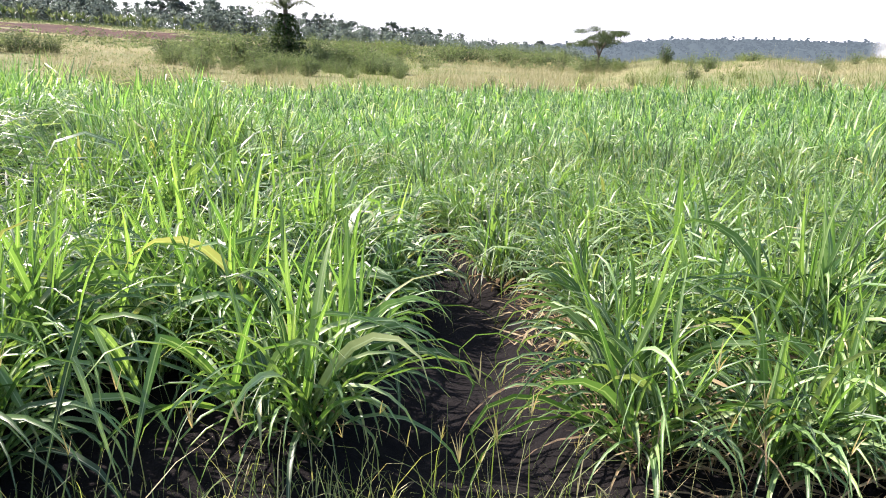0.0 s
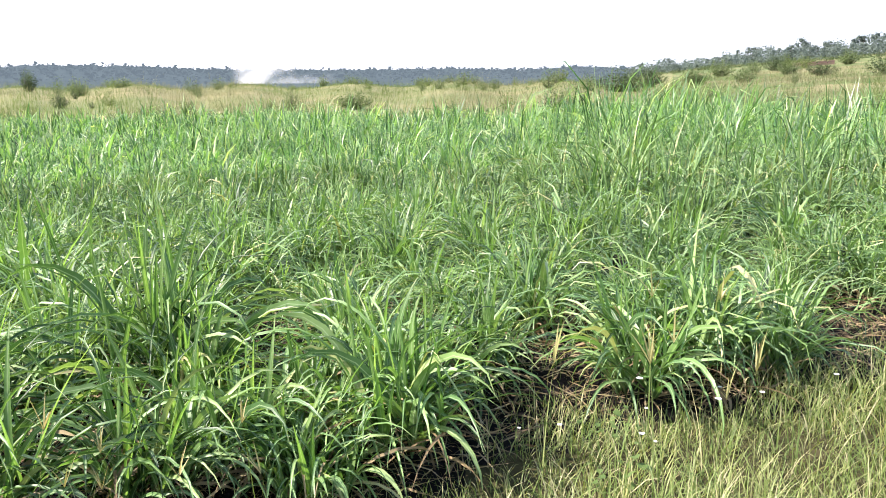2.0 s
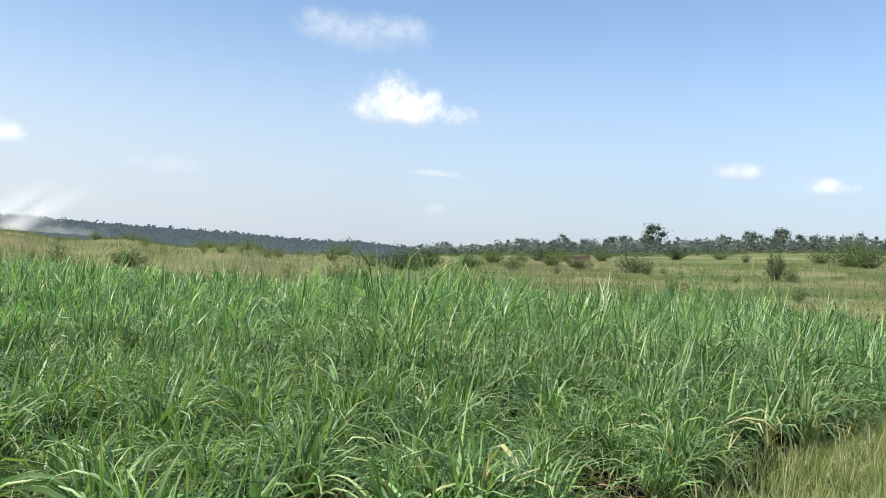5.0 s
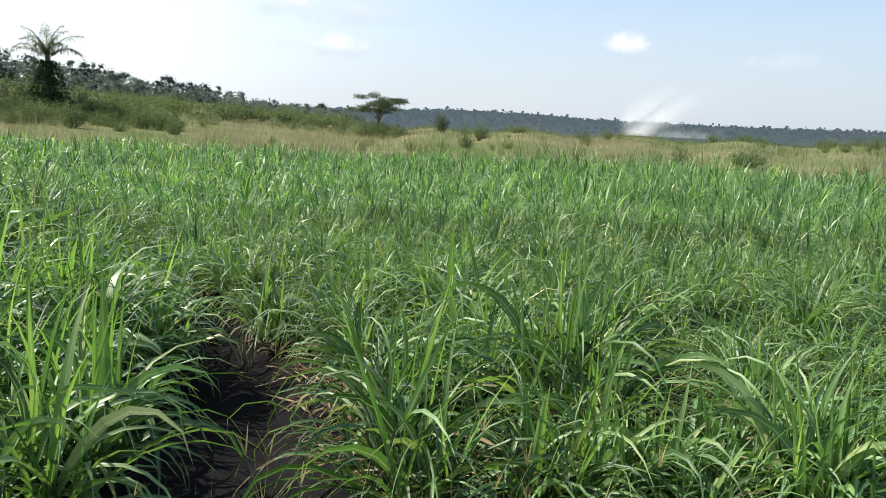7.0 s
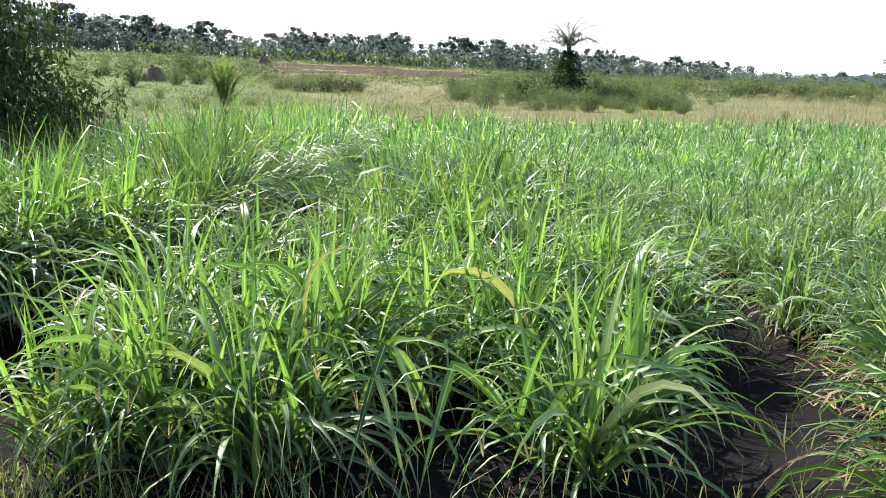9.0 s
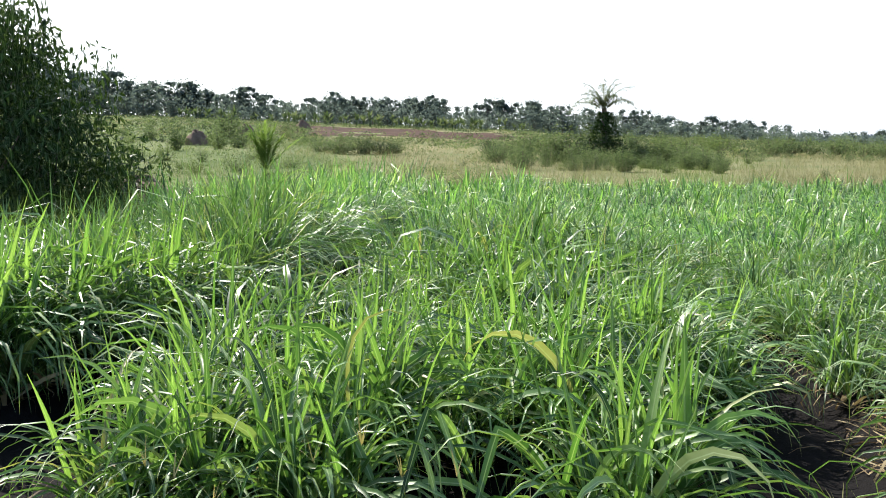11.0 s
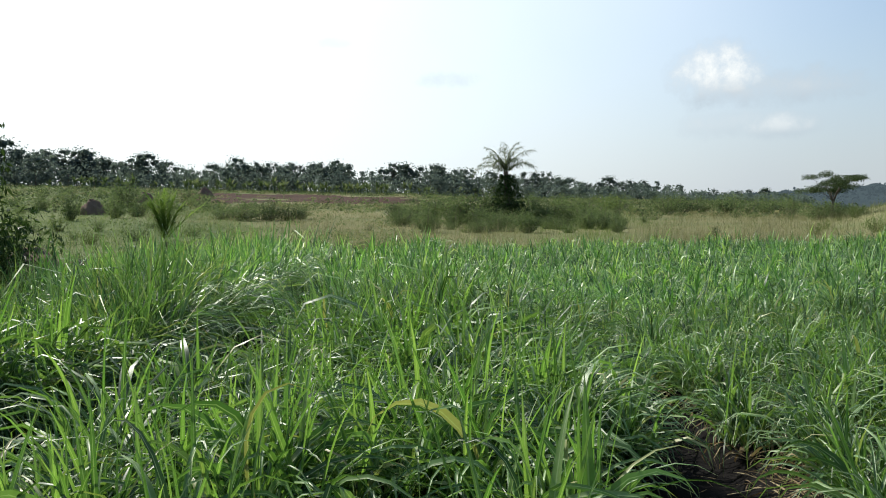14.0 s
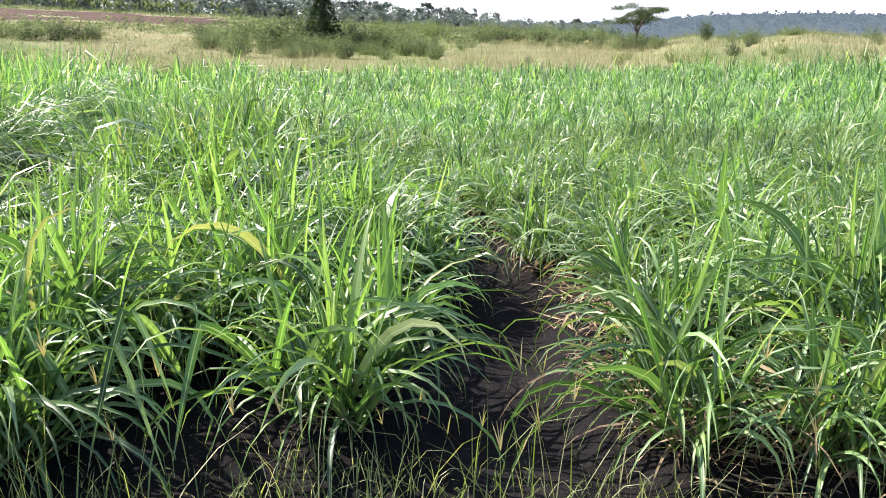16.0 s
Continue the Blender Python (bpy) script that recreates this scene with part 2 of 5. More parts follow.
M_BANANA = blade_material("banana_leaves", [(0.0, (0.055, 0.085, 0.05)), (0.6, (0.09, 0.125, 0.07)), (1.0, (0.16, 0.19, 0.12))], None, (1.5, 1.5, 0.8), 0.3, 0.45, shine=0.03)
M_BARK = bark_material("bark", (0.05, 0.04, 0.03), (0.17, 0.14, 0.11))
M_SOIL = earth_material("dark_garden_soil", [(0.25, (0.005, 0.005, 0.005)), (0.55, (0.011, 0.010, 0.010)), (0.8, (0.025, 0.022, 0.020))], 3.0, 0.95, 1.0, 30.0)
M_VERGE_SOIL = earth_material("verge_soil", [(0.25, (0.025, 0.024, 0.012)), (0.55, (0.05, 0.047, 0.022)), (0.8, (0.09, 0.075, 0.04))])
M_PASTURE = earth_material("wild_pasture", [(0.34, (0.095, 0.13, 0.05)), (0.5, (0.165, 0.165, 0.08)), (0.64, (0.25, 0.21, 0.115))], 0.09, 0.95, 1.0, 2.6)
M_MEADOW = earth_material("green_pasture", [(0.32, (0.045, 0.072, 0.026)), (0.5, (0.10, 0.128, 0.046)), (0.68, (0.17, 0.17, 0.08))], 0.10, 0.95, 1.0, 1.6)
M_RED = earth_material("tilled_red_soil", [(0.3, (0.016, 0.009, 0.007)), (0.45, (0.050, 0.027, 0.019)), (0.58, (0.075, 0.044, 0.030)), (0.66, (0.05, 0.054, 0.026))], 0.16, 0.95, 1.0, 1.3)
M_MOUND = earth_material("termite_earth", [(0.25, (0.10, 0.072, 0.055)), (0.6, (0.18, 0.13, 0.10)), (0.85, (0.27, 0.205, 0.16))], 2.0, 0.95, 1.0, 12.0)

# ---- building tools ----
rng = np.random.default_rng(7)


def mesh_of(name, verts, faces, mat, uv=None, flat=False):
    """A mesh from arrays: verts (n, 3), faces (m, 3 or 4)."""
    verts, faces = np.asarray(verts, np.float32), np.asarray(faces, np.int32)
    me = bpy.data.meshes.new(name)
    n, (m, k) = len(verts), faces.shape
    me.vertices.add(n)
    me.vertices.foreach_set("co", verts.ravel())
    me.loops.add(m * k)
    me.loops.foreach_set("vertex_index", faces.ravel())
    me.polygons.add(m)
    me.polygons.foreach_set("loop_start", np.arange(0, m * k, k, dtype=np.int32))
    me.polygons.foreach_set("use_smooth", np.full(m, not flat))
    if uv is not None:
        layer = me.uv_layers.new(name="UVMap")
        layer.data.foreach_set("uv", np.asarray(uv, np.float32)[faces.ravel()].ravel())
    me.materials.append(mat)
    me.update(calc_edges=True)
    return me


def part(name, me, parent, label=""):
    ob = new(name, me)
    ob.parent = parent
    if label:
        ob["label"] = label
    return ob


def blades(base, turn, length, width, lean, bend, seg, fold=0.0, twist=None):
    """Arching grass blades. All arguments but seg and fold are arrays, one entry a blade. Returns verts, faces, uv."""
    n = len(turn)
    s = np.linspace(0, 1, seg + 1)
    mid = (s[1:] + s[:-1]) / 2
    power = (1.15 + 1.6 * np.modf(np.abs(np.asarray(turn)) * 7.7)[0])[:, None]
    th = lean[:, None] + bend[:, None] * mid[None] ** power
    step = (length / seg)[:, None]
    out = np.concatenate([np.zeros((n, 1)), np.cumsum(np.sin(th) * step, 1)], 1)
    up = np.concatenate([np.zeros((n, 1)), np.cumsum(np.cos(th) * step, 1)], 1)
    th_all = lean[:, None] + bend[:, None] * s[None] ** power
    h = np.stack([np.sin(turn), np.cos(turn), np.zeros(n)], 1)
    side = np.stack([np.cos(turn), -np.sin(turn), np.zeros(n)], 1)
    line = base[:, None, :] + out[..., None] * h[:, None, :] + up[..., None] * np.array([0, 0, 1.0])
    nor = -np.cos(th_all)[..., None] * h[:, None, :] + np.sin(th_all)[..., None] * np.array([0, 0, 1.0])
    tw = (twist if twist is not None else np.zeros(n))[:, None] * s[None]
    across = np.cos(tw)[..., None] * side[:, None, :] + np.sin(tw)[..., None] * nor
    prof = np.minimum(1, 0.5 + s * 2.6) * np.clip(1 - s ** 1.9, 0.03, 1)
    half = (width / 2)[:, None] * prof[None]
    a, b = line - across * half[..., None], line + across * half[..., None]
    if fold:
        c = line - nor * (half * fold)[..., None]
        cols = np.stack([a, c, b], 2)
    else:
        cols = np.stack([a, b], 2)
    k = cols.shape[2]
    uv = np.stack(np.broadcast_arrays(np.linspace(0, 1, k)[None, None, :], s[None, :, None] * np.ones((n, 1, 1))), -1)
    one = []
    for i in range(seg):
        for j in range(k - 1):
            one.append((i * k + j, i * k + j + 1, (i + 1) * k + j + 1, (i + 1) * k + j))
    faces = np.array(one)[None] + (np.arange(n) * (seg + 1) * k)[:, None, None]
    return cols.reshape(-1, 3), faces.reshape(-1, 4), uv.reshape(-1, 2)


def merged(pieces):
    """Joins (verts, faces, uv) triples."""
    vs, fs, us, at = [], [], [], 0
    for v, f, u in pieces:
        vs.append(v), fs.append(f + at), us.append(u)
        at += len(v)
    return np.concatenate(vs), np.concatenate(fs), np.concatenate(us)


def tube(points, radii, sides=7):
    """A tapered limb along points."""
    pts = [Vector(p) for p in points]
    verts, faces = [], []
    for i, p in enumerate(pts):
        way = (pts[min(i + 1, len(pts) - 1)] - pts[max(i - 1, 0)]).normalized()
        u = way.orthogonal().normalized()
        w = way.cross(u)
        for k in range(sides):
            a = 2 * math.pi * k / sides
            verts.append(p + (u * math.cos(a) + w * math.sin(a)) * radii[i])
    for i in range(len(pts) - 1):
        for k in range(sides):
            j = (k + 1) % sides
            faces.append((i * sides + k, i * sides + j, (i + 1) * sides + j, (i + 1) * sides + k))
    v = np.array([tuple(x) for x in verts])
    return v, np.array(faces), np.zeros((len(v), 2))


def leaves(centres, size, spread, r, droop=0.3, ratio=0.45):
    """Small leaf blades, scattered round the given centres."""
    n = len(centres)
    base = centres + np.clip(r.normal(0, 1, (n, 3)), -1.55, 1.55) * spread
    turn, tilt, spin = r.uniform(0, 2 * math.pi, n), r.uniform(-1.2, 0.5, n) - droop * 0.5, r.uniform(-1.2, 1.2, n)
    length = (size * r.uniform(0.6, 1.35, n))[:, None]
    way = np.stack([np.sin(turn) * np.cos(tilt), np.cos(turn) * np.cos(tilt), np.sin(tilt)], 1)
    flat = np.stack([np.cos(turn), -np.sin(turn), np.zeros(n)], 1)
    across = flat * np.cos(spin)[:, None] + np.cross(flat, way) * np.sin(spin)[:, None]
    v = np.stack([base, base + way * length * 0.45 + across * length * ratio / 2, base + way * length, base + way * length * 0.45 - across * length * ratio / 2], 1)
    uv = np.tile(np.array([[0.5, 0.0], [1.0, 0.45], [0.5, 1.0], [0.0, 0.45]]), (n, 1))
    return v.reshape(-1, 3), np.arange(4 * n).reshape(-1, 4), uv


def lumps(centres, radii, r):
    """Dense inner foliage: a small uneven quad ball for every spray of leaves."""
    grid, faces = {}, []
    verts = []

    def spot(p):
        if p not in grid:
            grid[p] = len(verts)
            verts.append(np.array(p, float) / np.linalg.norm(p))
        return grid[p]
    for axis in range(3):
        for side in (-1, 1):
            for i in (-1, 0):
                for j in (-1, 0):
                    q = []
                    for di, dj in ((0, 0), (1, 0), (1, 1), (0, 1)):
                        c = [i + di, j + dj]
                        c.insert(axis, side)
                        q.append(spot(tuple(c)))
                    faces.append(q if side > 0 else q[::-1])
    ball, faces = np.array(verts), np.array(faces)
    n, k = len(centres), len(ball)
    v = centres[:, None] + ball[None] * radii[:, None] * r.uniform(0.75, 1.2, (n, k, 1))
    return v.reshape(-1, 3), (faces[None] + (np.arange(n) * k)[:, None, None]).reshape(-1, 4), np.tile(np.array([[0.5, 0.3]]), (n * k, 1))


# ---- the lie of the land ----
# height in degrees at which the ground ends at the wood's edge, by the turn
EDGE_TURN = (-180, -60, -30, -24, -19, -13, -9, -1, 4, 12, 20, 27, 32, 66, 69, 74, 79, 86, 93, 98, 120, 180)
EDGE_HEIGHT = (1.0, 2.4, 3.4, 3.2, 3.0, 2.7, 2.45, 2.0, 1.55, 1.1, 0.6, 0.05, -0.15, -0.1, 0.2, 0.7, 1.05, 1.5, 2.15, 2.4, 2.6, 1.0)
FIELD_TURN = (-40, -30, -25, -20, -14, -5, 5, 20, 35, 45, 55, 63, 75, 90, 110)
FIELD_END = (11, 13, 18, 25, 28, 30, 32, 32, 31, 29.5, 27.5, 26.5, 28, 29, 24)
WOOD = 240.0


def ground_height(x, y):
    x, y = np.asarray(x, float), np.asarray(y, float)
    r, a = np.hypot(x, y), np.degrees(np.arctan2(x, y))
    top = 1.65 + WOOD * np.tan(np.radians(np.interp(a, EDGE_TURN, EDGE_HEIGHT)))
    rise = top * np.clip((r - 22) / (WOOD - 22), 0, 1.18)
    behind = np.clip((r - WOOD - 40) / 500, 0, 1)
    rise = rise * (1 - behind * behind * (3 - 2 * behind))
    roll = 0.12 * np.sin(x * 0.11 + 1.3) * np.sin(y * 0.09) * np.clip((r - 28) / 30, 0, 1)
    gap = np.clip((a - 25) / 5, 0, 1) * np.clip((70 - a) / 4, 0, 1)
    ridge = 1.35 * np.clip((r - 22) / 60, 0, 1) + 0.25 * np.sin(a * 0.9) * np.clip((r - 22) / 60, 0, 1)
    fall = np.clip((r - 95) / 260, 0, 1)
    valley = ridge - 24 * fall * fall * (3 - 2 * fall)
    return (rise + roll) * (1 - gap) + (valley + roll) * gap


def bed_lift(x, y):
    """Raised planting beds with trodden paths sunk between them."""
    w = np.abs(x - path_x(y, 1.0)), np.abs(x - path_x(y, -2.2))
    d = np.minimum(*w)
    return 0.13 * np.clip((d - 0.25) / 0.25, 0, 1) * np.clip((14 - np.hypot(x, y)) / 6, 0, 1)


def path_x(y, x0):
    """The middle of a trodden path: one beside the east bed, one beside the west bed."""
    if x0 > 0:
        return np.interp(y, (2.5, 3.3, 3.8, 4.3, 4.8, 5.3, 6.2, 8, 12, 14, 20), (0.87, 0.97, 1.11, 1.28, 1.43, 1.54, 1.5, 1.35, 1.15, 1.1, 0.9))
    return np.interp(y, (3.5, 4.5, 5.3, 5.9, 6.8, 8, 11, 16, 30), (-2.8, -2.9, -2.65, -2.3, -2.1, -2.12, -2.35, -2.55, -3.4))


def verge_y(x):
    return np.interp(x, (-6, -1.5, 0, 1, 2, 2.7, 3.5, 4.1, 4.6, 5.7, 7.4, 10.7, 14, 40), (4.0, 3.2, 2.9, 2.5, 1.8, 1.45, 1.32, 0.68, 0.42, -0.1, -0.7, -1.95, -3.6, -15.0))


def surface(x, y):
    x, y = np.asarray(x, float), np.asarray(y, float)
    field = np.clip((y - verge_y(x)) / 0.5, 0, 1)
    near = np.clip(1 - np.hypot(x, y) / 16, 0, 1)
    wave = 0.025 * np.sin(x * 5.1 + 0.7) * np.sin(y * 4.3) + 0.02 * np.sin(x * 11.0) * np.sin(y * 9.0 + 1)
    return ground_height(x, y) + field * bed_lift(x, y) + near * (wave + 0.10 * (1 - field))


def make_ground():
    turns = np.concatenate([np.arange(-48, -20, 0.8), np.arange(-20, 4, 0.4), np.arange(4, 110, 0.8), np.arange(110, 312, 4.0)])
    rings = np.concatenate([[0.02], np.arange(0.4, 14, 0.16), np.geomspace(14, 60, 36), np.geomspace(62, 260, 66), np.geomspace(272, 4500, 26)])
    A, R = np.meshgrid(np.radians(turns), rings)
    X, Y = R * np.sin(A), R * np.cos(A)
    Z = surface(X, Y)
    n, k = A.shape
    i, j = np.meshgrid(np.arange(n - 1), np.arange(k), indexing="ij")
    jn = (j + 1) % k
    faces = np.stack([i * k + j, i * k + jn, (i + 1) * k + jn, (i + 1) * k + j], -1).reshape(-1, 4)
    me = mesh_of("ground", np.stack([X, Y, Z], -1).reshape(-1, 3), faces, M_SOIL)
    for m in (M_VERGE_SOIL, M_PASTURE, M_MEADOW, M_RED):
        me.materials.append(m)
    cx, cy = X[i, j] + (X[i + 1, jn] - X[i, j]) / 2, Y[i, j] + (Y[i + 1, jn] - Y[i, j]) / 2
    r, a = np.hypot(cx, cy), np.degrees(np.arctan2(cx, cy))
    wob = np.sin(cx * 0.31 + cy * 0.12) + np.sin(cy * 0.23 - cx * 0.17)
    kind = np.where(cy < verge_y(cx) + 0.1 * np.sin(cx * 7) - np.interp(cx, (1.5, 2.2), (0.6, 0.0)), 1, 0)
    kind = np.where((r > np.interp(a, FIELD_TURN, FIELD_END) + 1) & (r > 10), 2, kind)
    kind = np.where((r > 10) & (kind == 2) & ((a < -13 + wob) | ((a > 72) & (wob + 0.8 * np.sin(cx * 0.07 - cy * 0.11) > -0.6))), 3, kind)
    tilled = (a > -15.5 + wob * 0.8 - (r - 90) * 0.01) & (a < 0.5 + wob) & (r > 112 + 12 * wob) & (r < 180 + 6 * wob)
    tilled |= (a > 78.5) & (a < 81.5) & (r > 150) & (r < 200)
    kind = np.where(tilled, 4, kind)
    kind = np.where((a < -60) | (a > 118), np.where(r > 12, 3, 1), kind)
    kind = np.where((kind == 1) & (r > 30), 3, kind)
    me.polygons.foreach_set("material_index", kind.ravel().astype(np.int32))
    tagged(new("ground", me), "dark tilled soil, grassy verge and rolling wild pasture", "ground", kind="structure")


make_ground()

# ---- fodder grass ----
# clumps beside the verge: east, north, height
KEY_CLUMPS = [(1.50, 2.66, 0.80), (2.28, 2.26, 0.62), (2.78, 1.82, 0.72), (2.58, 3.08, 0.96), (2.88, 4.45, 0.90), (1.84, 3.38, 0.70), (1.95, 3.95, 0.68), (2.12, 4.55, 0.66), (3.05, 2.25, 0.66),
              (3.62, 2.75, 0.66), (3.72, 1.95, 0.62), (4.36, 1.02, 0.80), (4.62, 1.42, 0.72), (4.55, 2.1, 0.72), (3.3, 3.6, 0.75), (-1.72, 3.28, 0.85), (-1.36, 3.2, 0.90), (-0.96, 3.14, 0.88), (0.30, 3.12, 0.88),
              (0.47, 3.52, 0.76), (-0.32, 4.0, 0.88), (0.12, 3.98, 0.94), (-0.78, 4.0, 0.90), (-1.32, 4.05, 0.90), (0.54, 4.30, 0.72), (-1.75, 4.15, 0.90), (6.45, 0.12, 0.75)]
BARE = ((4.06, 1.52, 0.28), (3.47, 1.45, 0.27), (5.0, 1.46, 0.30), (5.55, 0.25, 0.42), (6.0, 0.55, 0.3), (6.76, 0.42, 0.25), (1.85, 2.62, 0.24), (2.0, 2.95, 0.24), (-0.32, 3.4, 0.48), (3.1, 2.75, 0.22), (2.25, 2.75, 0.2))


def stand_height(x, y):
    """How tall the fodder grass stands at a place."""
    r, a = np.hypot(x, y), np.degrees(np.arctan2(x, y))
    west = np.interp(y, (3, 5, 8, 14, 25), (0.98, 1.08, 1.30, 1.45, 1.40))
    middle = np.interp(y, (3, 5, 8, 12, 18, 25), (0.84, 0.92, 1.05, 1.08, 1.0, 1.0)) * (1 - 0.14 * np.exp(-((x + 1.3) / 0.5) ** 2)) * (1 - 0.22 * np.clip((x - 0.2) / 0.6, 0, 1))
    right = np.interp(r, (3, 6, 8, 14, 24), (0.70, 0.62, 0.58, 0.60, 0.74))
    tall = 1.30 * np.exp(-((a - 72) / 9.0) ** 2) + 1.15 * np.exp(-((a - 92) / 10.0) ** 2)
    right = right + np.clip((r - 6) / 8, 0, 1) * np.minimum(tall, 1.3) * 0.72 + np.clip((r - 9) / 12, 0, 1) * 0.42 * np.exp(-((a - 50) / 14) ** 2)
    return np.where(x < path_x(y, -2.2), west, np.where(x < path_x(y, 1.0), middle, right))


def tussock(r, count, tall, wide, erect=0.2):
    """Leaves of one clump: leaning shoots, each with leaves that fork off to both sides, arch over and hang."""
    shoots = max(4, count // 7)
    k = np.arange(count) % shoots
    q = r.uniform(0.05, 1, shoots)[k]
    way = (np.arange(shoots) * 2.4 + r.normal(0, 0.4, shoots))[k]
    tip = r.uniform(0.14, 0.46, shoots)[k] * tall * (1 - 0.3 * q)
    slant = (0.06 + 0.55 * q) * r.uniform(0.7, 1.2, shoots)[k]
    rank = np.arange(count) // shoots / max(1, (count - 1) // shoots)
    on = tip * (0.28 + 0.72 * rank ** 0.8)
    rad = 0.03 + 0.11 * q
    base = np.stack([np.sin(way) * (rad + on * np.sin(slant)), np.cos(way) * (rad + on * np.sin(slant)), on * np.cos(slant)], 1)
    fork = (np.arange(shoots) * 1.7)[k] + np.where((np.arange(count) // shoots) % 2, 0, math.pi) + r.normal(0, 0.6, count)
    out = r.uniform(0, 1, count) < 0.55
    turn = np.where(out, way + r.normal(0, 0.8, count), fork)
    upright = (rank > 0.72) & (r.uniform(0, 1, count) < erect / 0.28)
    length = tall * np.where(upright, r.uniform(0.48, 0.86, count), r.uniform(0.50, 1.05, count))
    lean = np.where(upright, r.uniform(0.02, 0.22, count) + 0.3 * slant, r.uniform(0.10, 0.62, count) + 0.22 * q)
    bend = np.where(upright, r.uniform(0.02, 0.8, count), r.uniform(1.7, 3.3, count))
    width = wide * r.uniform(0.55, 1.3, count) * np.where(r.uniform(0, 1, count) < 0.06, 1.8, 1.0) * np.where(upright, 1.1, 1.0)
    return base, turn, length, width, lean, bend, r.normal(0, 0.9, count)


def keep_off(x, y):
    """True where fodder grass may grow."""
    r, a = np.hypot(x, y), np.degrees(np.arctan2(x, y))
    on = (y > verge_y(x) + np.where(x > 1, 0.28, np.where(x < -2.0, 1.2, 0.45))) & (r < np.interp(a, FIELD_TURN, FIELD_END) + np.sin(a * 1.7) * 0.8) & (a > -46) & (a < 112)
    on &= np.abs(x - path_x(y, 1.0)) > np.interp(y, (3, 4.0, 4.6, 5.2, 6.0, 10.5, 12, 14, 15.5, 20), (0.54, 0.50, 0.44, 0.28, 0.17, 0.15, 0.42, 0.42, 0.2, 0.1))
    on &= np.abs(x - path_x(y, -2.2)) > np.interp(y, (3, 4.6, 5.6, 7, 13, 17, 26), (0.9, 0.85, 0.60, 0.62, 0.64, 0.5, 0.3))
    return on


def sow():
    """Where the clumps stand, and the height set for those beside the verge: set ones first, then loose rows."""
    xs, ys, hs = [np.array([p[0] for p in KEY_CLUMPS])], [np.array([p[1] for p in KEY_CLUMPS])], [np.array([p[2] for p in KEY_CLUMPS])]
    for low, high, gap in ((0, 7.5, 0.37), (7.5, 13, 0.40), (13, 21, 0.48), (21, 40, 0.60)):
        gx, gy = np.meshgrid(np.arange(-32, 40, gap), np.arange(-14, 36, gap))
        gx, gy = gx.ravel() + rng.uniform(-0.38, 0.38, gx.size) * gap, gy.ravel() + rng.uniform(-0.38, 0.38, gx.size) * gap
        r = np.hypot(gx, gy)
        ok = (r >= low) & (r < high) & keep_off(gx, gy)
        for kx, ky, _ in KEY_CLUMPS:
            ok &= np.hypot(gx - kx, gy - ky) > 0.33
        for kx, ky, room in BARE:
            ok &= np.hypot(gx - kx, gy - ky) > room
        bare = (gx > 1.4) & (r < 9) & (np.sin(gx * 2.3 + 0.6) * np.sin(gy * 2.9) > 0.72)
        ok &= ~bare
        xs.append(gx[ok]), ys.append(gy[ok]), hs.append(np.zeros(int(ok.sum())))
    gx, gy = np.meshgrid(np.arange(-7, -1.5, 0.27), np.arange(5, 24, 0.27))
    gx, gy = gx.ravel() + rng.uniform(-0.1, 0.1, gx.size), gy.ravel() + rng.uniform(-0.1, 0.1, gx.size)
    edge = path_x(gy, -2.2)
    ok = (gx < edge - 0.4) & (gx > edge - 1.6) & keep_off(gx, gy)
    xs.append(gx[ok]), ys.append(gy[ok]), hs.append(np.zeros(int(ok.sum())))
    x, y, h = np.concatenate(xs), np.concatenate(ys), np.concatenate(hs)
    order = np.argsort(np.hypot(x, y))
    return x[order], y[order], h[order]


def swung(width, lean, bend, seg, fold, twist):
    """One leaf of unit length towards north, with a bend of its own sharpness."""
    turn = rng.uniform(0, 6.28)
    v, f, u = blades(np.zeros((1, 3)), np.array([turn]), np.array([1.0]), width, lean, bend, seg, fold, twist)
    c, s = math.cos(turn), math.sin(turn)
    return np.stack([v[:, 0] * c - v[:, 1] * s, v[:, 0] * s + v[:, 1] * c, v[:, 2]], 1), f, u


def single_leaf_pool():
    """Leaf shapes by lean and bend, shared by the leaves of the nearest clumps."""
    pool = {}
    one = np.array([1.0])
    for i in range(5):
        for j in range(8):
            v, f, u = swung(one * 0.06, one * (0.08 + 0.24 * i), one * (0.15 + 0.42 * j), 8, 0.35, one * rng.normal(0, 0.8))
            pool[i, j] = mesh_of("leaf", v, f, M_SHOOT if j < 2 and i < 2 else M_BLADE, u)
    return pool


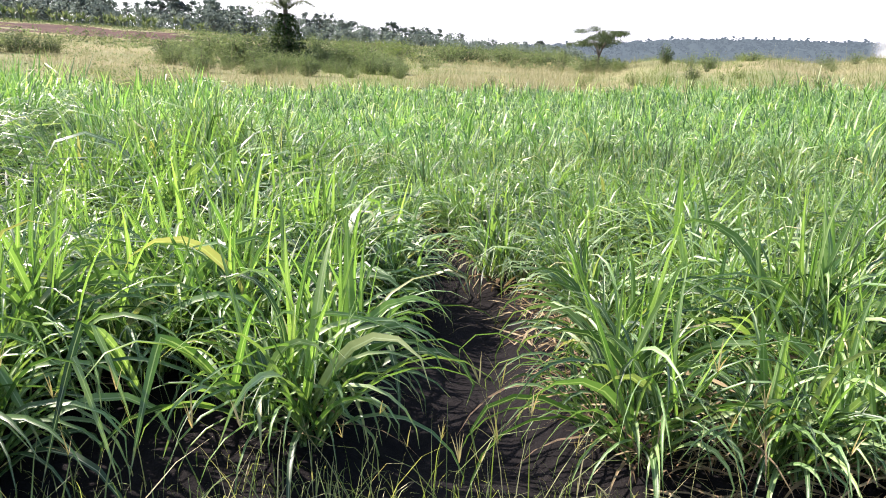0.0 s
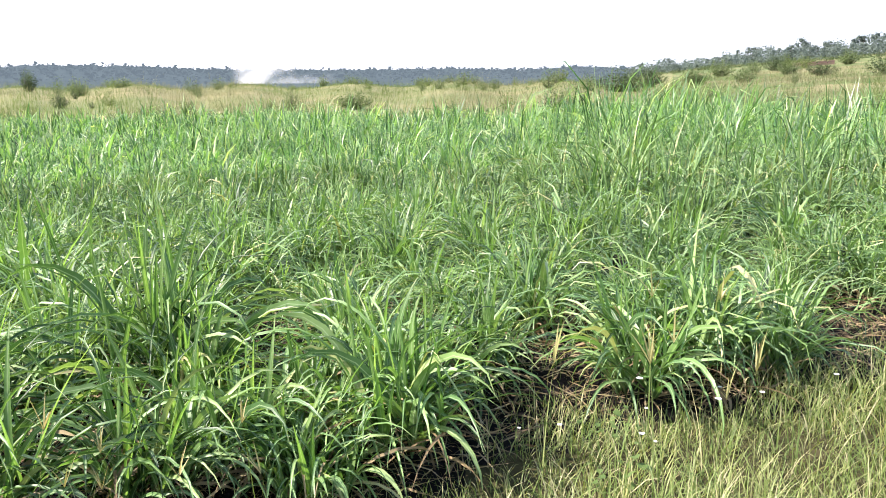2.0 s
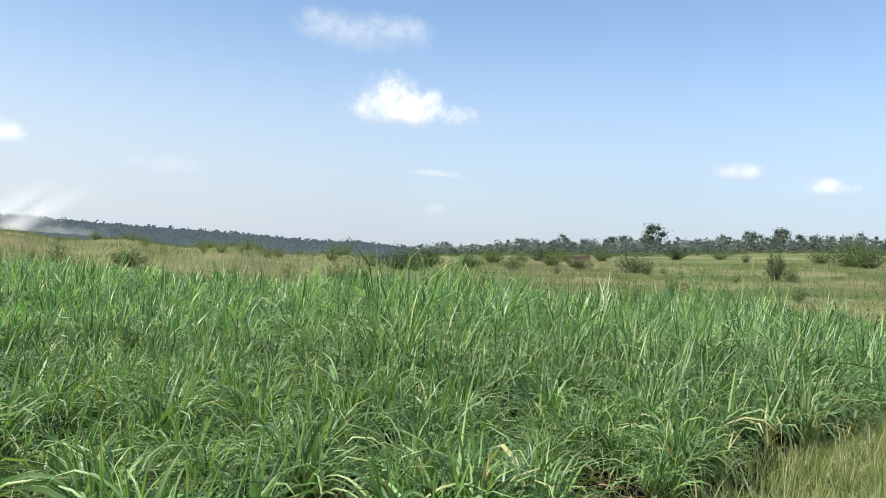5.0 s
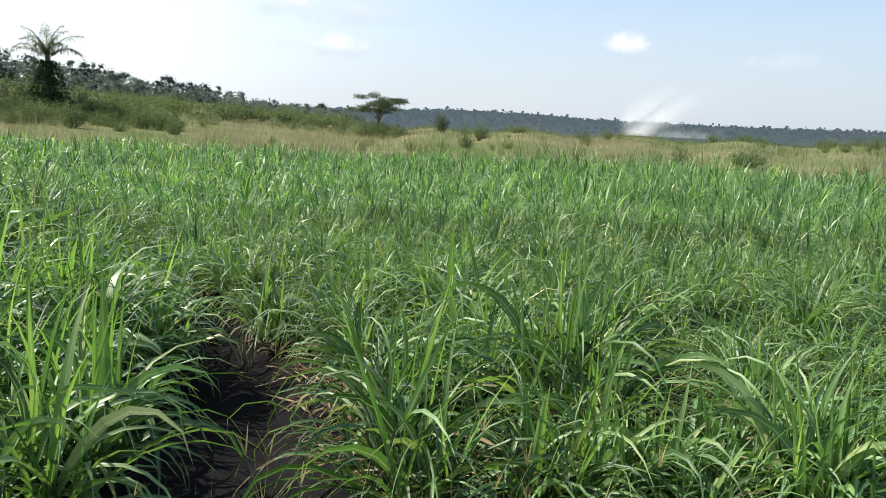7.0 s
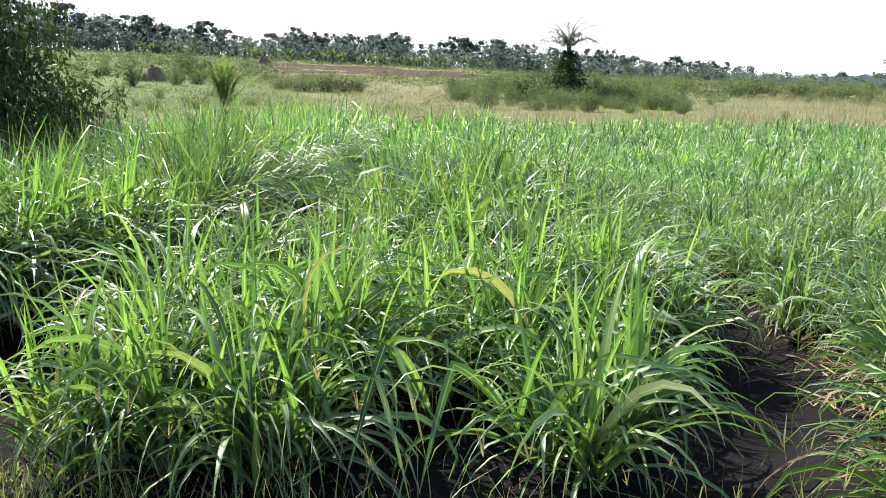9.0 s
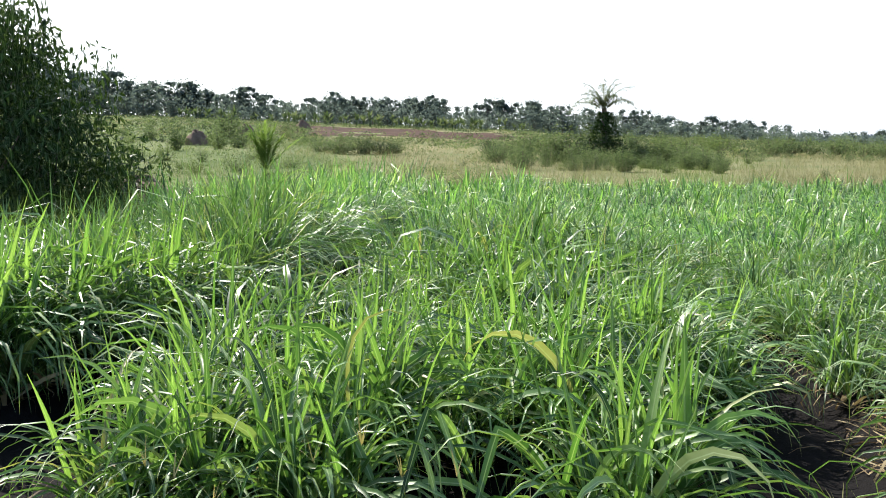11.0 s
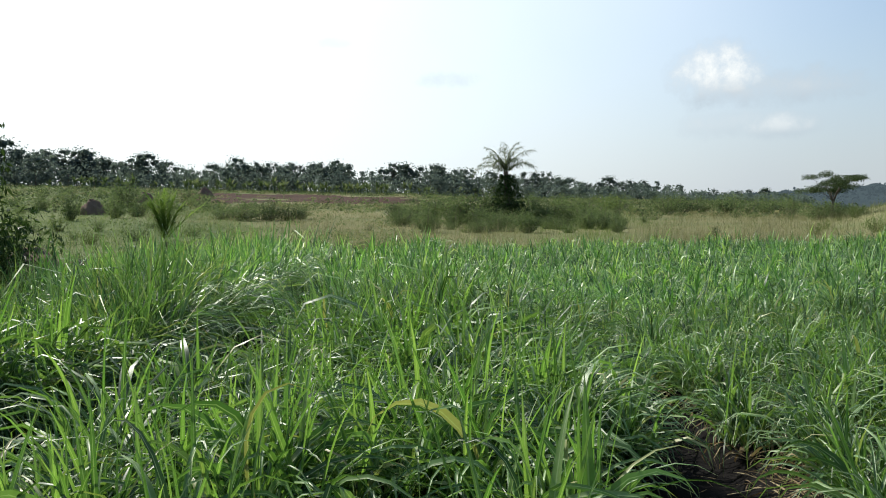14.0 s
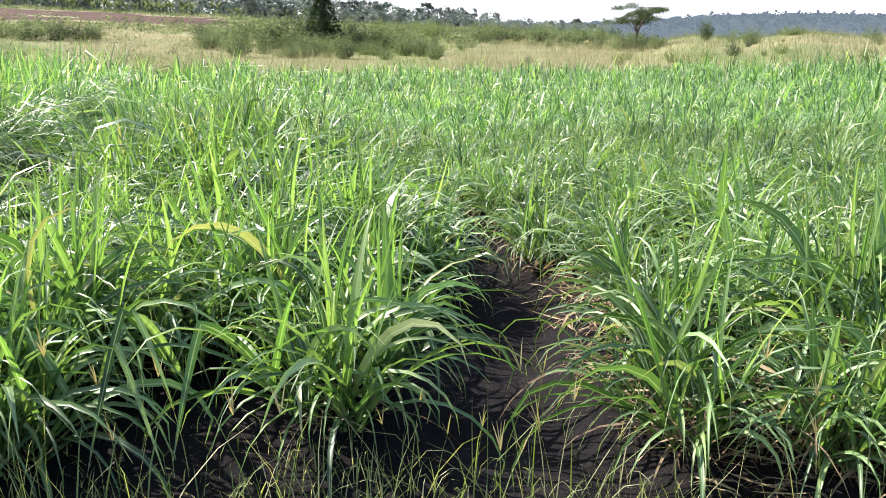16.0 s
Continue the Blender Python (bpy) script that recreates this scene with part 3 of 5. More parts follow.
def plant_fodder():
    x, y, fixed = sow()
    swell = np.sin(x * 1.9 + 0.4) * np.sin(y * 1.6) + np.sin(x * 0.7 + y * 0.9)
    tall = stand_height(x, y) * rng.uniform(0.74, 1.16, len(x)) * (1 + 0.10 * swell)
    wild = np.clip((np.degrees(np.arctan2(x, y)) - 58) / 8, 0, 1) * np.clip((np.hypot(x, y) - 7) / 4, 0, 1)
    tall = tall * (1 + wild * rng.uniform(-0.3, 0.2, len(x)))
    tall = np.where(fixed > 0, fixed, tall)
    bedded = x < path_x(y, 1.0)
    z = surface(x, y)
    pool = single_leaf_pool()
    dead_pool = []
    for i in range(6):
        one = np.array([1.0])
        v, f, u = blades(np.zeros((1, 3)), np.zeros(1), one, one * 0.03, one * rng.uniform(0.7, 1.1), one * rng.uniform(1.0, 2.2), 6, 0.3, one * rng.normal(0, 2))
        dead_pool.append(mesh_of("dead_leaf", v, f, M_DEAD, u))
    near, single, count = 300, 24, 152
    for i in range(single):
        clump = new("fodder_grass_clump")
        tagged(clump, "tall clump of broad green fodder grass beside the verge", "grass clump", "fodder grass clumps")
        clump.location = (x[i], y[i], z[i] - 0.02)
        p = tussock(rng, count, tall[i], 0.027 if bedded[i] else 0.022, 0.28 if tall[i] > 0.93 else 0.26 if bedded[i] else 0.22)
        for k in range(count):
            me = pool[min(4, max(0, round((p[4][k] - 0.08) / 0.24))), min(7, max(0, round((p[5][k] - 0.15) / 0.42)))]
            leaf = part("leaf", me, clump)
            leaf.matrix_basis = pose(*p[0][k], rng.normal(0, 4), rng.normal(0, 4), -math.degrees(p[1][k])) @ Matrix.Diagonal((p[3][k] / 0.06, p[2][k], p[2][k], 1))
        for k in range(8 if bedded[i] else 26):
            leaf = part("dead_leaf", dead_pool[k % 6], clump, "withered tan leaf")
            leaf.matrix_basis = pose(rng.normal(0, 0.12), rng.normal(0, 0.12), rng.uniform(0.02, 0.20), 0, 0, rng.uniform(0, 360)) @ Matrix.Scale(rng.uniform(0.3, 0.65), 4)
    kinds = []
    for i in range(16):
        p = tussock(rng, 150, 1.0, 0.031 if i < 8 else 0.026, 0.22 if i < 8 else 0.16)
        v, f, u = blades(*p[:6], 5, 0.0, p[6])
        w = tussock(rng, 12 if i < 8 else 24, 0.6, 0.03)
        dv, df, du = blades(w[0] * np.array([1.4, 1.4, 0.5]), w[1], w[2], w[3], w[4] + 0.6, w[5] + 0.8, 4, 0.0, w[6])
        leaves_me = mesh_of("leaves", v, f, M_BLADE, u)
        leaves_me.materials.append(M_SHOOT)
        leaves_me.polygons.foreach_set("material_index", np.repeat((p[5] < 0.75).astype(np.int32), 5))
        kinds.append((leaves_me, mesh_of("dead_leaves", dv, df, M_DEAD, du)))
    for i in range(single, near):
        a, b = kinds[i % 8 + (0 if bedded[i] else 8)]
        clump = new("fodder_grass_clump")
        tagged(clump, "clump of arching green fodder grass leaves in the planted bed", "grass clump", "fodder grass clumps")
        clump.matrix_basis = pose(x[i], y[i], z[i] - 0.02, 0, 0, rng.uniform(0, 360)) @ Matrix.Scale(tall[i], 4)
        part("leaves", a, clump)
        part("dead_leaves", b, clump, "withered tan leaves low in the clump")
    # the rest of the field
    bands = {}
    rr = np.hypot(x, y)
    for i in range(near, len(x)):
        band = 0 if rr[i] < 12 else 1 if rr[i] < 19 else 2
        bands.setdefault((band, bool(bedded[i])), []).append(i)
    for (band, bed), ids in bands.items():
        count, seg, wide = ((84, 4, 0.021), (48, 3, 0.026), (28, 2, 0.036))[band]
        pieces = []
        stock = [tussock(rng, count, 1.0, wide * (1.25 if bed else 1.0), 0.22 if bed else 0.16) for _ in range(16)]
        for i in ids:
            b, t, le, wi, ln, bd, tw = stock[rng.integers(16)]
            spin, s = rng.uniform(0, 6.28), tall[i]
            c, sn = math.cos(spin), math.sin(spin)
            bb = np.stack([b[:, 0] * c + b[:, 1] * sn, -b[:, 0] * sn + b[:, 1] * c, b[:, 2]], 1) * s + np.array([x[i], y[i], z[i] - 0.02])
            pieces.append((bb, t + spin, le * s, wi, ln * rng.uniform(0.8, 1.3), bd * rng.uniform(0.9, 1.25), tw))
        v, f, u = blades(*[np.concatenate([p[k] for p in pieces]) for k in range(6)], seg, 0.0, np.concatenate([p[6] for p in pieces]))
        tagged(new("fodder_grass", mesh_of("fodder_grass", v, f, M_BLADE_FAR if band else M_BLADE, u)),
               "dense stand of green fodder grass filling the field", "grass", kind="stuff")


def hanging_leaf(foot, crest, tip, wide):
    """A long leaf that climbs from the clump to a kink and hangs limp from there."""
    foot, crest, tip = (np.array(p) for p in (foot, crest, tip))
    up, down = np.linspace(0, 1, 8), np.linspace(0, 1, 7)[1:]
    rise = foot + (crest - foot) * up[:, None] + np.array([0, 0, 0.10]) * (up * (1 - up) * 2)[:, None]
    fall = crest + (tip - crest) * down[:, None] + np.array([0, 0, 0.05]) * (down * (1 - down) * 2)[:, None]
    line = np.concatenate([rise, fall])
    along = np.gradient(line, axis=0)
    across = np.cross(along, np.array([0.25, -1.0, 0.2]))
    across /= np.linalg.norm(across, axis=1)[:, None]
    s = np.linspace(0, 1, len(line))
    half = wide / 2 * np.minimum(1, 0.4 + 2.2 * s) * np.clip(1 - s ** 3.5, 0.04, 1)
    dip = np.cross(across, along / np.linalg.norm(along, axis=1)[:, None]) * (half * 0.3)[:, None]
    cols = np.stack([line - across * half[:, None], line + dip, line + across * half[:, None]], 1)
    n = len(line)
    faces = np.array([(i * 3 + j, i * 3 + j + 1, i * 3 + j + 4, i * 3 + j + 3) for i in range(n - 1) for j in range(2)])
    uv = np.stack(np.broadcast_arrays(np.array([0, 0.5, 1.0])[None], s[:, None]), -1)
    return cols.reshape(-1, 3), faces, uv.reshape(-1, 2)


def hang_leaves():
    clump = new("fodder_grass_clump")
    tagged(clump, "limp bent leaves hanging from fodder grass beside the path", "grass clump", "fodder grass clumps")
    clump.location = (-0.35, 3.2, float(surface(-0.35, 3.2)))
    for foot, crest, tip, wide, mat in HANGING:
        v, f, u = hanging_leaf(foot, crest, tip, wide)
        part("leaf", mesh_of("leaf", v - np.array(clump.location), f, mat, u), clump, "broad leaf bent over and hanging")


# foot, kink and tip of each bent leaf, and its width
HANGING = [
    ((-0.30, 3.35, 0.25), (-0.45, 3.05, 0.70), (-0.59, 2.83, 0.20), 0.034, M_BLADE), ((-0.28, 3.35, 0.25), (-0.41, 3.05, 0.69), (-0.30, 2.93, 0.36), 0.030, M_BLADE),
    ((-0.62, 3.30, 0.22), (-0.47, 2.96, 0.61), (-0.34, 2.80, 0.18), 0.028, M_BLADE), ((0.05, 3.30, 0.25), (-0.19, 3.00, 0.64), (-0.31, 2.82, 0.22), 0.042, M_BLADE),
    ((-0.85, 3.45, 0.25), (-0.79, 3.16, 0.61), (-0.62, 3.07, 0.25), 0.050, M_BLADE), ((0.20, 3.30, 0.30), (0.38, 2.99, 0.68), (0.66, 2.90, 0.60), 0.024, M_BLADE),
    ((2.80, 1.85, 0.25), (2.71, 1.59, 0.60), (2.60, 1.28, 0.33), 0.034, M_BLADE)]
rng = np.random.default_rng(21)
plant_fodder()
hang_leaves()


# ---- verge grass ----
def plant_verge():
    n = 520000
    x, y = np.where(rng.uniform(0, 1, n) < 0.85, rng.uniform(-6, 13, n), rng.uniform(8, 30, n)), rng.uniform(-7, 5.2, n)
    y = np.where(x > 12, verge_y(x) - 7 * rng.uniform(0, 1, n) ** 1.5, y)
    edge = verge_y(x) + np.interp(x, (-3, 1.5, 3, 6), (0.10, 0.0, 0.08, 0.25)) + 0.12 * np.sin(x * 6.0) + rng.normal(0, 0.12, n)
    r, a = np.hypot(x, y), np.degrees(np.arctan2(x, y))
    ok = (y < edge) & (r > 1.2) & (r < 32) & (a > -60) & (a < 118) & (rng.uniform(0, 1, n) < np.clip(4.0 / r, 0.25, 1))
    ok &= ~((x < 1.6) & (y < edge - 1.0) & (rng.uniform(0, 1, n) > 0.10 + np.clip((x - 0.4) / 1.2, 0, 0.7))) & ((x > 2) | (rng.uniform(0, 1, n) < np.interp(x, (-2.5, -1.2, 1.6, 2.4), (1, 0.3, 0.25, 1))))
    x, y, r = x[ok], y[ok], r[ok]
    n = len(x)
    tall = rng.uniform(0.16, 0.46, n) * np.interp(x, (-3, 0, 2, 4, 8), (0.5, 0.65, 0.7, 0.85, 1.5)) * np.interp(verge_y(x) - y, (-0.2, 0.5, 1.5), (0.6, 0.9, 1.15)) * np.where(rng.uniform(0, 1, n) < 0.06, 1.6, 1.0) * (0.8 + 0.3 * np.sin(x * 3.1) * np.sin(y * 2.7))
    # taller tufts at the foot of the beds
    k = 150
    fx, fy = rng.uniform(-1.3, 1.3, k), rng.uniform(2.05, 2.75, k)
    x, y, r, n = np.concatenate([x, fx]), np.concatenate([y, fy]), np.concatenate([r, np.hypot(fx, fy)]), n + k
    tall = np.concatenate([tall, rng.uniform(0.26, 0.56, k)])
    v, f, u = blades(np.stack([x, y, surface(x, y) - 0.01], 1), rng.uniform(0, 6.28, n), tall, rng.uniform(0.0025, 0.0062, n) * (1 + r * 0.05), rng.uniform(0.02, 0.75, n),
                     rng.uniform(0.2, 1.9, n), 3, 0.0, rng.normal(0, 0.5, n))
    tagged(new("verge_grass", mesh_of("verge_grass", v, f, M_VERGE, u)), "thin yellow-green grass on the verge of the field", "grass", kind="stuff")


rng = np.random.default_rng(22)
plant_verge()


# ---- wild pasture beyond the field ----
def plant_pasture():
    for name, count, mat, low, high, label in (("dry_grass", 300000, M_WILD, 0.3, 0.8, "tall dry tan grass on the pasture beyond the field"),
                                               ("green_grass", 190000, M_WILD_GREEN, 0.28, 0.75, "rough green grass on the pasture beyond the field")):
        # tufts of a dozen blades, of all sizes
        tufts = count // 12
        a = rng.uniform(-44, 116, tufts)
        start = np.interp(a, FIELD_TURN, FIELD_END) + 0.5
        r = start + (112 - start) * rng.uniform(0, 1, tufts) ** 1.5
        x, y = r * np.sin(np.radians(a)), r * np.cos(np.radians(a))
        patch = np.sin(a * 0.33 + 0.4) + 0.8 * np.sin(r * 0.16 + a * 0.11) + 0.6 * np.sin(x * 0.4) * np.sin(y * 0.35) + rng.normal(0, 0.5, tufts)
        bias = np.interp(a, (-44, -14, -8, -2, 2, 10, 16, 30, 42, 55, 66, 74, 100), (-1.6, -1.2, 1.4, 1.4, -1.0, -1.0, 0.8, 0.25, -0.6, -0.9, -0.8, 0.1, -0.8))
        dry = patch * 0.8 + bias > 0
        ok = (dry if name == "dry_grass" else ~dry | (r < start + 3)) & ((r < 98) | (a > 2) | (a < -16))
        x, y, r = x[ok], y[ok], r[ok]
        size = rng.lognormal(-0.1, 0.4, len(x))
        k = np.repeat(np.arange(len(x)), 12)
        n = len(k)
        t, q = rng.uniform(0, 6.28, n), np.sqrt(rng.uniform(0, 1, n)) * (0.12 + 0.35 * size[k] + r[k] * 0.004)
        x, y, r = x[k] + np.sin(t) * q, y[k] + np.cos(t) * q, r[k]
        v, f, u = blades(np.stack([x, y, ground_height(x, y) - 0.03], 1), t + rng.normal(0, 0.7, n), rng.uniform(low, high, n) * size[k], 0.006 + r * 0.00042 * rng.uniform(0.4, 1.6, n),
                         rng.uniform(0.0, 1.25, n), rng.uniform(0.2, 1.4, n), 1, 0.0, rng.normal(0, 0.8, n))
        tagged(new(name, mesh_of(name, v, f, mat, u)), label, "grass", kind="stuff")


rng = np.random.default_rng(23)
plant_pasture()


# ---- trees and bushes ----
def tree_meshes(r, tall, wide, trunk, crown_low, clumps, leaf, count, mat, flat=0.7, layered=0.0, ratio=0.5, puff=0.30, droop=0.3, limbs=9, core=0.0):
    """Trunk with limbs, and a crown of leaf sprays gathered round the limb ends."""
    wood, ends = [], []
    bend = r.normal(0, 0.03 * tall, 2)
    top = crown_low + (tall - crown_low) * 0.55
    spine = [(0, 0, 0), (bend[0] * 0.4, bend[1] * 0.4, crown_low * 0.6), (bend[0], bend[1], top)]
    wood.append(tube(spine, [trunk, trunk * 0.75, trunk * 0.3], 6))
    for i in range(clumps):
        a = 2.4 * i + r.uniform(-0.5, 0.5)
        h = r.uniform(0, 1)
        reach = wide * r.uniform(0.25, 0.9) * math.sqrt(max(0.08, 1 - (abs(h - 0.4) * 1.45) ** 2))
        if layered:
            h = round(h * 3) / 3 * layered + h * (1 - layered)
        e = Vector((math.sin(a) * reach + bend[0], math.cos(a) * reach + bend[1], crown_low + (tall - crown_low) * (0.06 + 0.84 * h)))
        s = Vector((bend[0] * 0.7, bend[1] * 0.7, crown_low * 0.75 + (top - crown_low) * 0.5 * h))
        if i < limbs:
            wood.append(tube([s, s.lerp(e, 0.5) + Vector((0, 0, 0.06 * tall * r.uniform(-0.5, 1))), e], [trunk * 0.42, trunk * 0.26, trunk * 0.08], 4))
        ends.append(e)
    ends = np.array([tuple(e) for e in ends])
    size = wide * puff * r.uniform(0.7, 1.35, len(ends))
    pick = r.choice(len(ends), count, p=size ** 2 / np.sum(size ** 2))
    spread = np.stack([size, size, size * flat], 1)[pick] * 0.55
    v, f, u = leaves(ends[pick], leaf, spread, r, droop, ratio)
    if core:
        v, f, u = merged([(v, f, u), lumps(ends, np.stack([size, size, size * flat], 1) * core, r)])
    me = mesh_of("crown", v, f, mat, u)
    return mesh_of("trunk", *merged(wood)[:2], M_BARK), me


def shrub_meshes(r, tall, wide, stems, per, leaf, mat, ratio=0.42):
    """A weedy bush: many arching stems from one foot, each with leaves along it."""
    way, reach = r.uniform(0, 6.28, stems), wide * np.sqrt(r.uniform(0, 1, stems))
    high = tall * (1 - 0.55 * (reach / wide) ** 2) * r.uniform(0.65, 1.1, stems)
    s = np.linspace(0.12, 1.0, per)[None]
    s = np.clip(s + r.normal(0, 0.05, (stems, per)), 0.05, 1.02)
    out = reach[:, None] * s ** 0.8
    pts = np.stack([np.sin(way)[:, None] * out, np.cos(way)[:, None] * out, high[:, None] * s ** 1.15], -1).reshape(-1, 3)
    n = len(pts)
    v, f, u = leaves(pts, leaf, np.full((n, 3), leaf * 0.25), r, -0.9, ratio)
    wood = [tube([(0, 0, -0.05), (math.sin(way[k]) * reach[k] * 0.6, math.cos(way[k]) * reach[k] * 0.6, high[k] * 0.5),
                  (math.sin(way[k]) * reach[k], math.cos(way[k]) * reach[k], high[k] * 0.95)], [0.02, 0.014, 0.005], 3) for k in range(min(stems, 9))]
    return mesh_of("stem", *merged(wood)[:2], M_BARK), mesh_of("foliage", v, f, mat, u)


def set_tree(name, meshes, x, y, scale, label, category, group, tall=1.0, sink=0.08, names=("trunk", "crown")):
    ob = tagged(new(name), label, category, group)
    ob.matrix_basis = pose(x, y, float(ground_height(x, y)) - sink, 0, 0, rng.uniform(0, 360)) @ Matrix.Diagonal((scale, scale, scale * tall, 1))
    for part_name, me in zip(names, meshes):
        part(part_name, me, ob)
    return ob


def at(turn, r):
    return r * math.sin(radians(turn)), r * math.cos(radians(turn))


TOP_TURN = (-50, -30, -25, -22, -20, -14, -10, -6, -4, -1, 1, 2.5, 8, 12, 15, 18, 20, 24, 28, 66, 69, 74, 77, 81, 84, 88, 92, 96, 112)
TOP_HEIGHT = (6.0, 6.0, 5.6, 5.1, 4.7, 4.4, 4.3, 4.3, 3.8, 3.6, 3.9, 3.4, 2.8, 2.2, 2.1, 1.5, 1.2, 1.0, 0.5, 0.6, 1.2, 1.4, 2.0, 2.2, 2.6, 2.7, 3.3, 3.4, 3.6)


def plant_wood():
    kinds = []
    for i in range(9):
        wide = (2.8, 3.4, 2.2, 4.2, 2.6, 3.2, 1.6, 3.8, 2.8)[i]
        low = (0.2, 0.4, 0.1, 1.9, 0.2, 0.3, 0.1, 2.2, 0.2)[i]
        kinds.append(tree_meshes(rng, 8.0, wide, 0.2, low, 24, 0.40, 1200, M_WOOD_HAZED, 0.8, 0.4 if i in (3, 7) else 0.0, 0.7, 0.38, limbs=6, core=0.42))
    for depth, low, high, gap in ((WOOD - 7, 0.35, 0.75, 1.1), (WOOD + 8, 0.70, 1.06, 0.66)):
        a = -44.0
        while a < 106:
            a += rng.uniform(0.6, 1.4) * gap
            if 26.5 < a < 68.5:
                continue
            base = np.interp(a, EDGE_TURN, EDGE_HEIGHT)
            top = np.interp(a, TOP_TURN, TOP_HEIGHT)
            tall = depth * (math.tan(radians(top)) - math.tan(radians(base))) * rng.uniform(low, high) * np.interp(a, (26, 70), (1.12, 1.02)) + 0.6
            if tall < 1.4:
                continue
            x, y = at(a, depth + rng.uniform(-5, 5))
            s = max(tall, 3.6) / 8.0
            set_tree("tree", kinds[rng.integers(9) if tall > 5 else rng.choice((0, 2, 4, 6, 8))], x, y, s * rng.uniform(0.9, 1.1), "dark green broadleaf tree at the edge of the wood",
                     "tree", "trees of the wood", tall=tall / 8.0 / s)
    # undergrowth that fills the wood between the trunks
    n = 85000
    a = np.concatenate([rng.uniform(-46, 27, int(n * 0.62)), rng.uniform(68, 108, n - int(n * 0.62))])
    d = rng.uniform(WOOD - 12, WOOD + 22, n)
    x, y = d * np.sin(np.radians(a)), d * np.cos(np.radians(a))
    room = d * (np.tan(np.radians(np.interp(a, TOP_TURN, TOP_HEIGHT))) - np.tan(np.radians(np.interp(a, EDGE_TURN, EDGE_HEIGHT))))
    z = ground_height(x, y) + rng.uniform(0, 1, n) ** 1.3 * room * np.clip(0.72 + 0.16 * np.sin(a * 3.1) + 0.14 * np.sin(a * 7.7), 0.1, 0.95)
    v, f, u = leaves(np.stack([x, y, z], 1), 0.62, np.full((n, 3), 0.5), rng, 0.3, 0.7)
    under = mesh_of("undergrowth", v, f, M_WOOD_HAZED, u)
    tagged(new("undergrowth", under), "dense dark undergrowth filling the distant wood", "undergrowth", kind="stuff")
    # trees that stand out over the wood
    for turn, high, kind in ((-22.2, 5.5, 3), (-12.3, 4.85, 1), (-11.2, 4.55, 7), (-9.4, 4.45, 0), (-5.9, 4.55, 7), (1.0, 4.2, 0), (2.2, 3.6, 2), (7.9, 2.8, 7), (9.8, 2.7, 0),
                             (15.1, 2.2, 1), (22.5, 1.35, 3), (76.7, 2.15, 0), (85.7, 3.45, 3), (91.7, 3.55, 0), (93.5, 3.65, 3), (95.6, 3.4, 5)):
        x, y = at(turn, WOOD + 4)
        tall = (WOOD + 4) * (math.tan(radians(high)) - math.tan(radians(np.interp(turn, EDGE_TURN, EDGE_HEIGHT))))
        set_tree("tree", kinds[kind], x, y, tall / 8.0, "tall spreading tree rising over the wood", "tree", "trees of the wood")


rng = np.random.default_rng(24)
plant_wood()


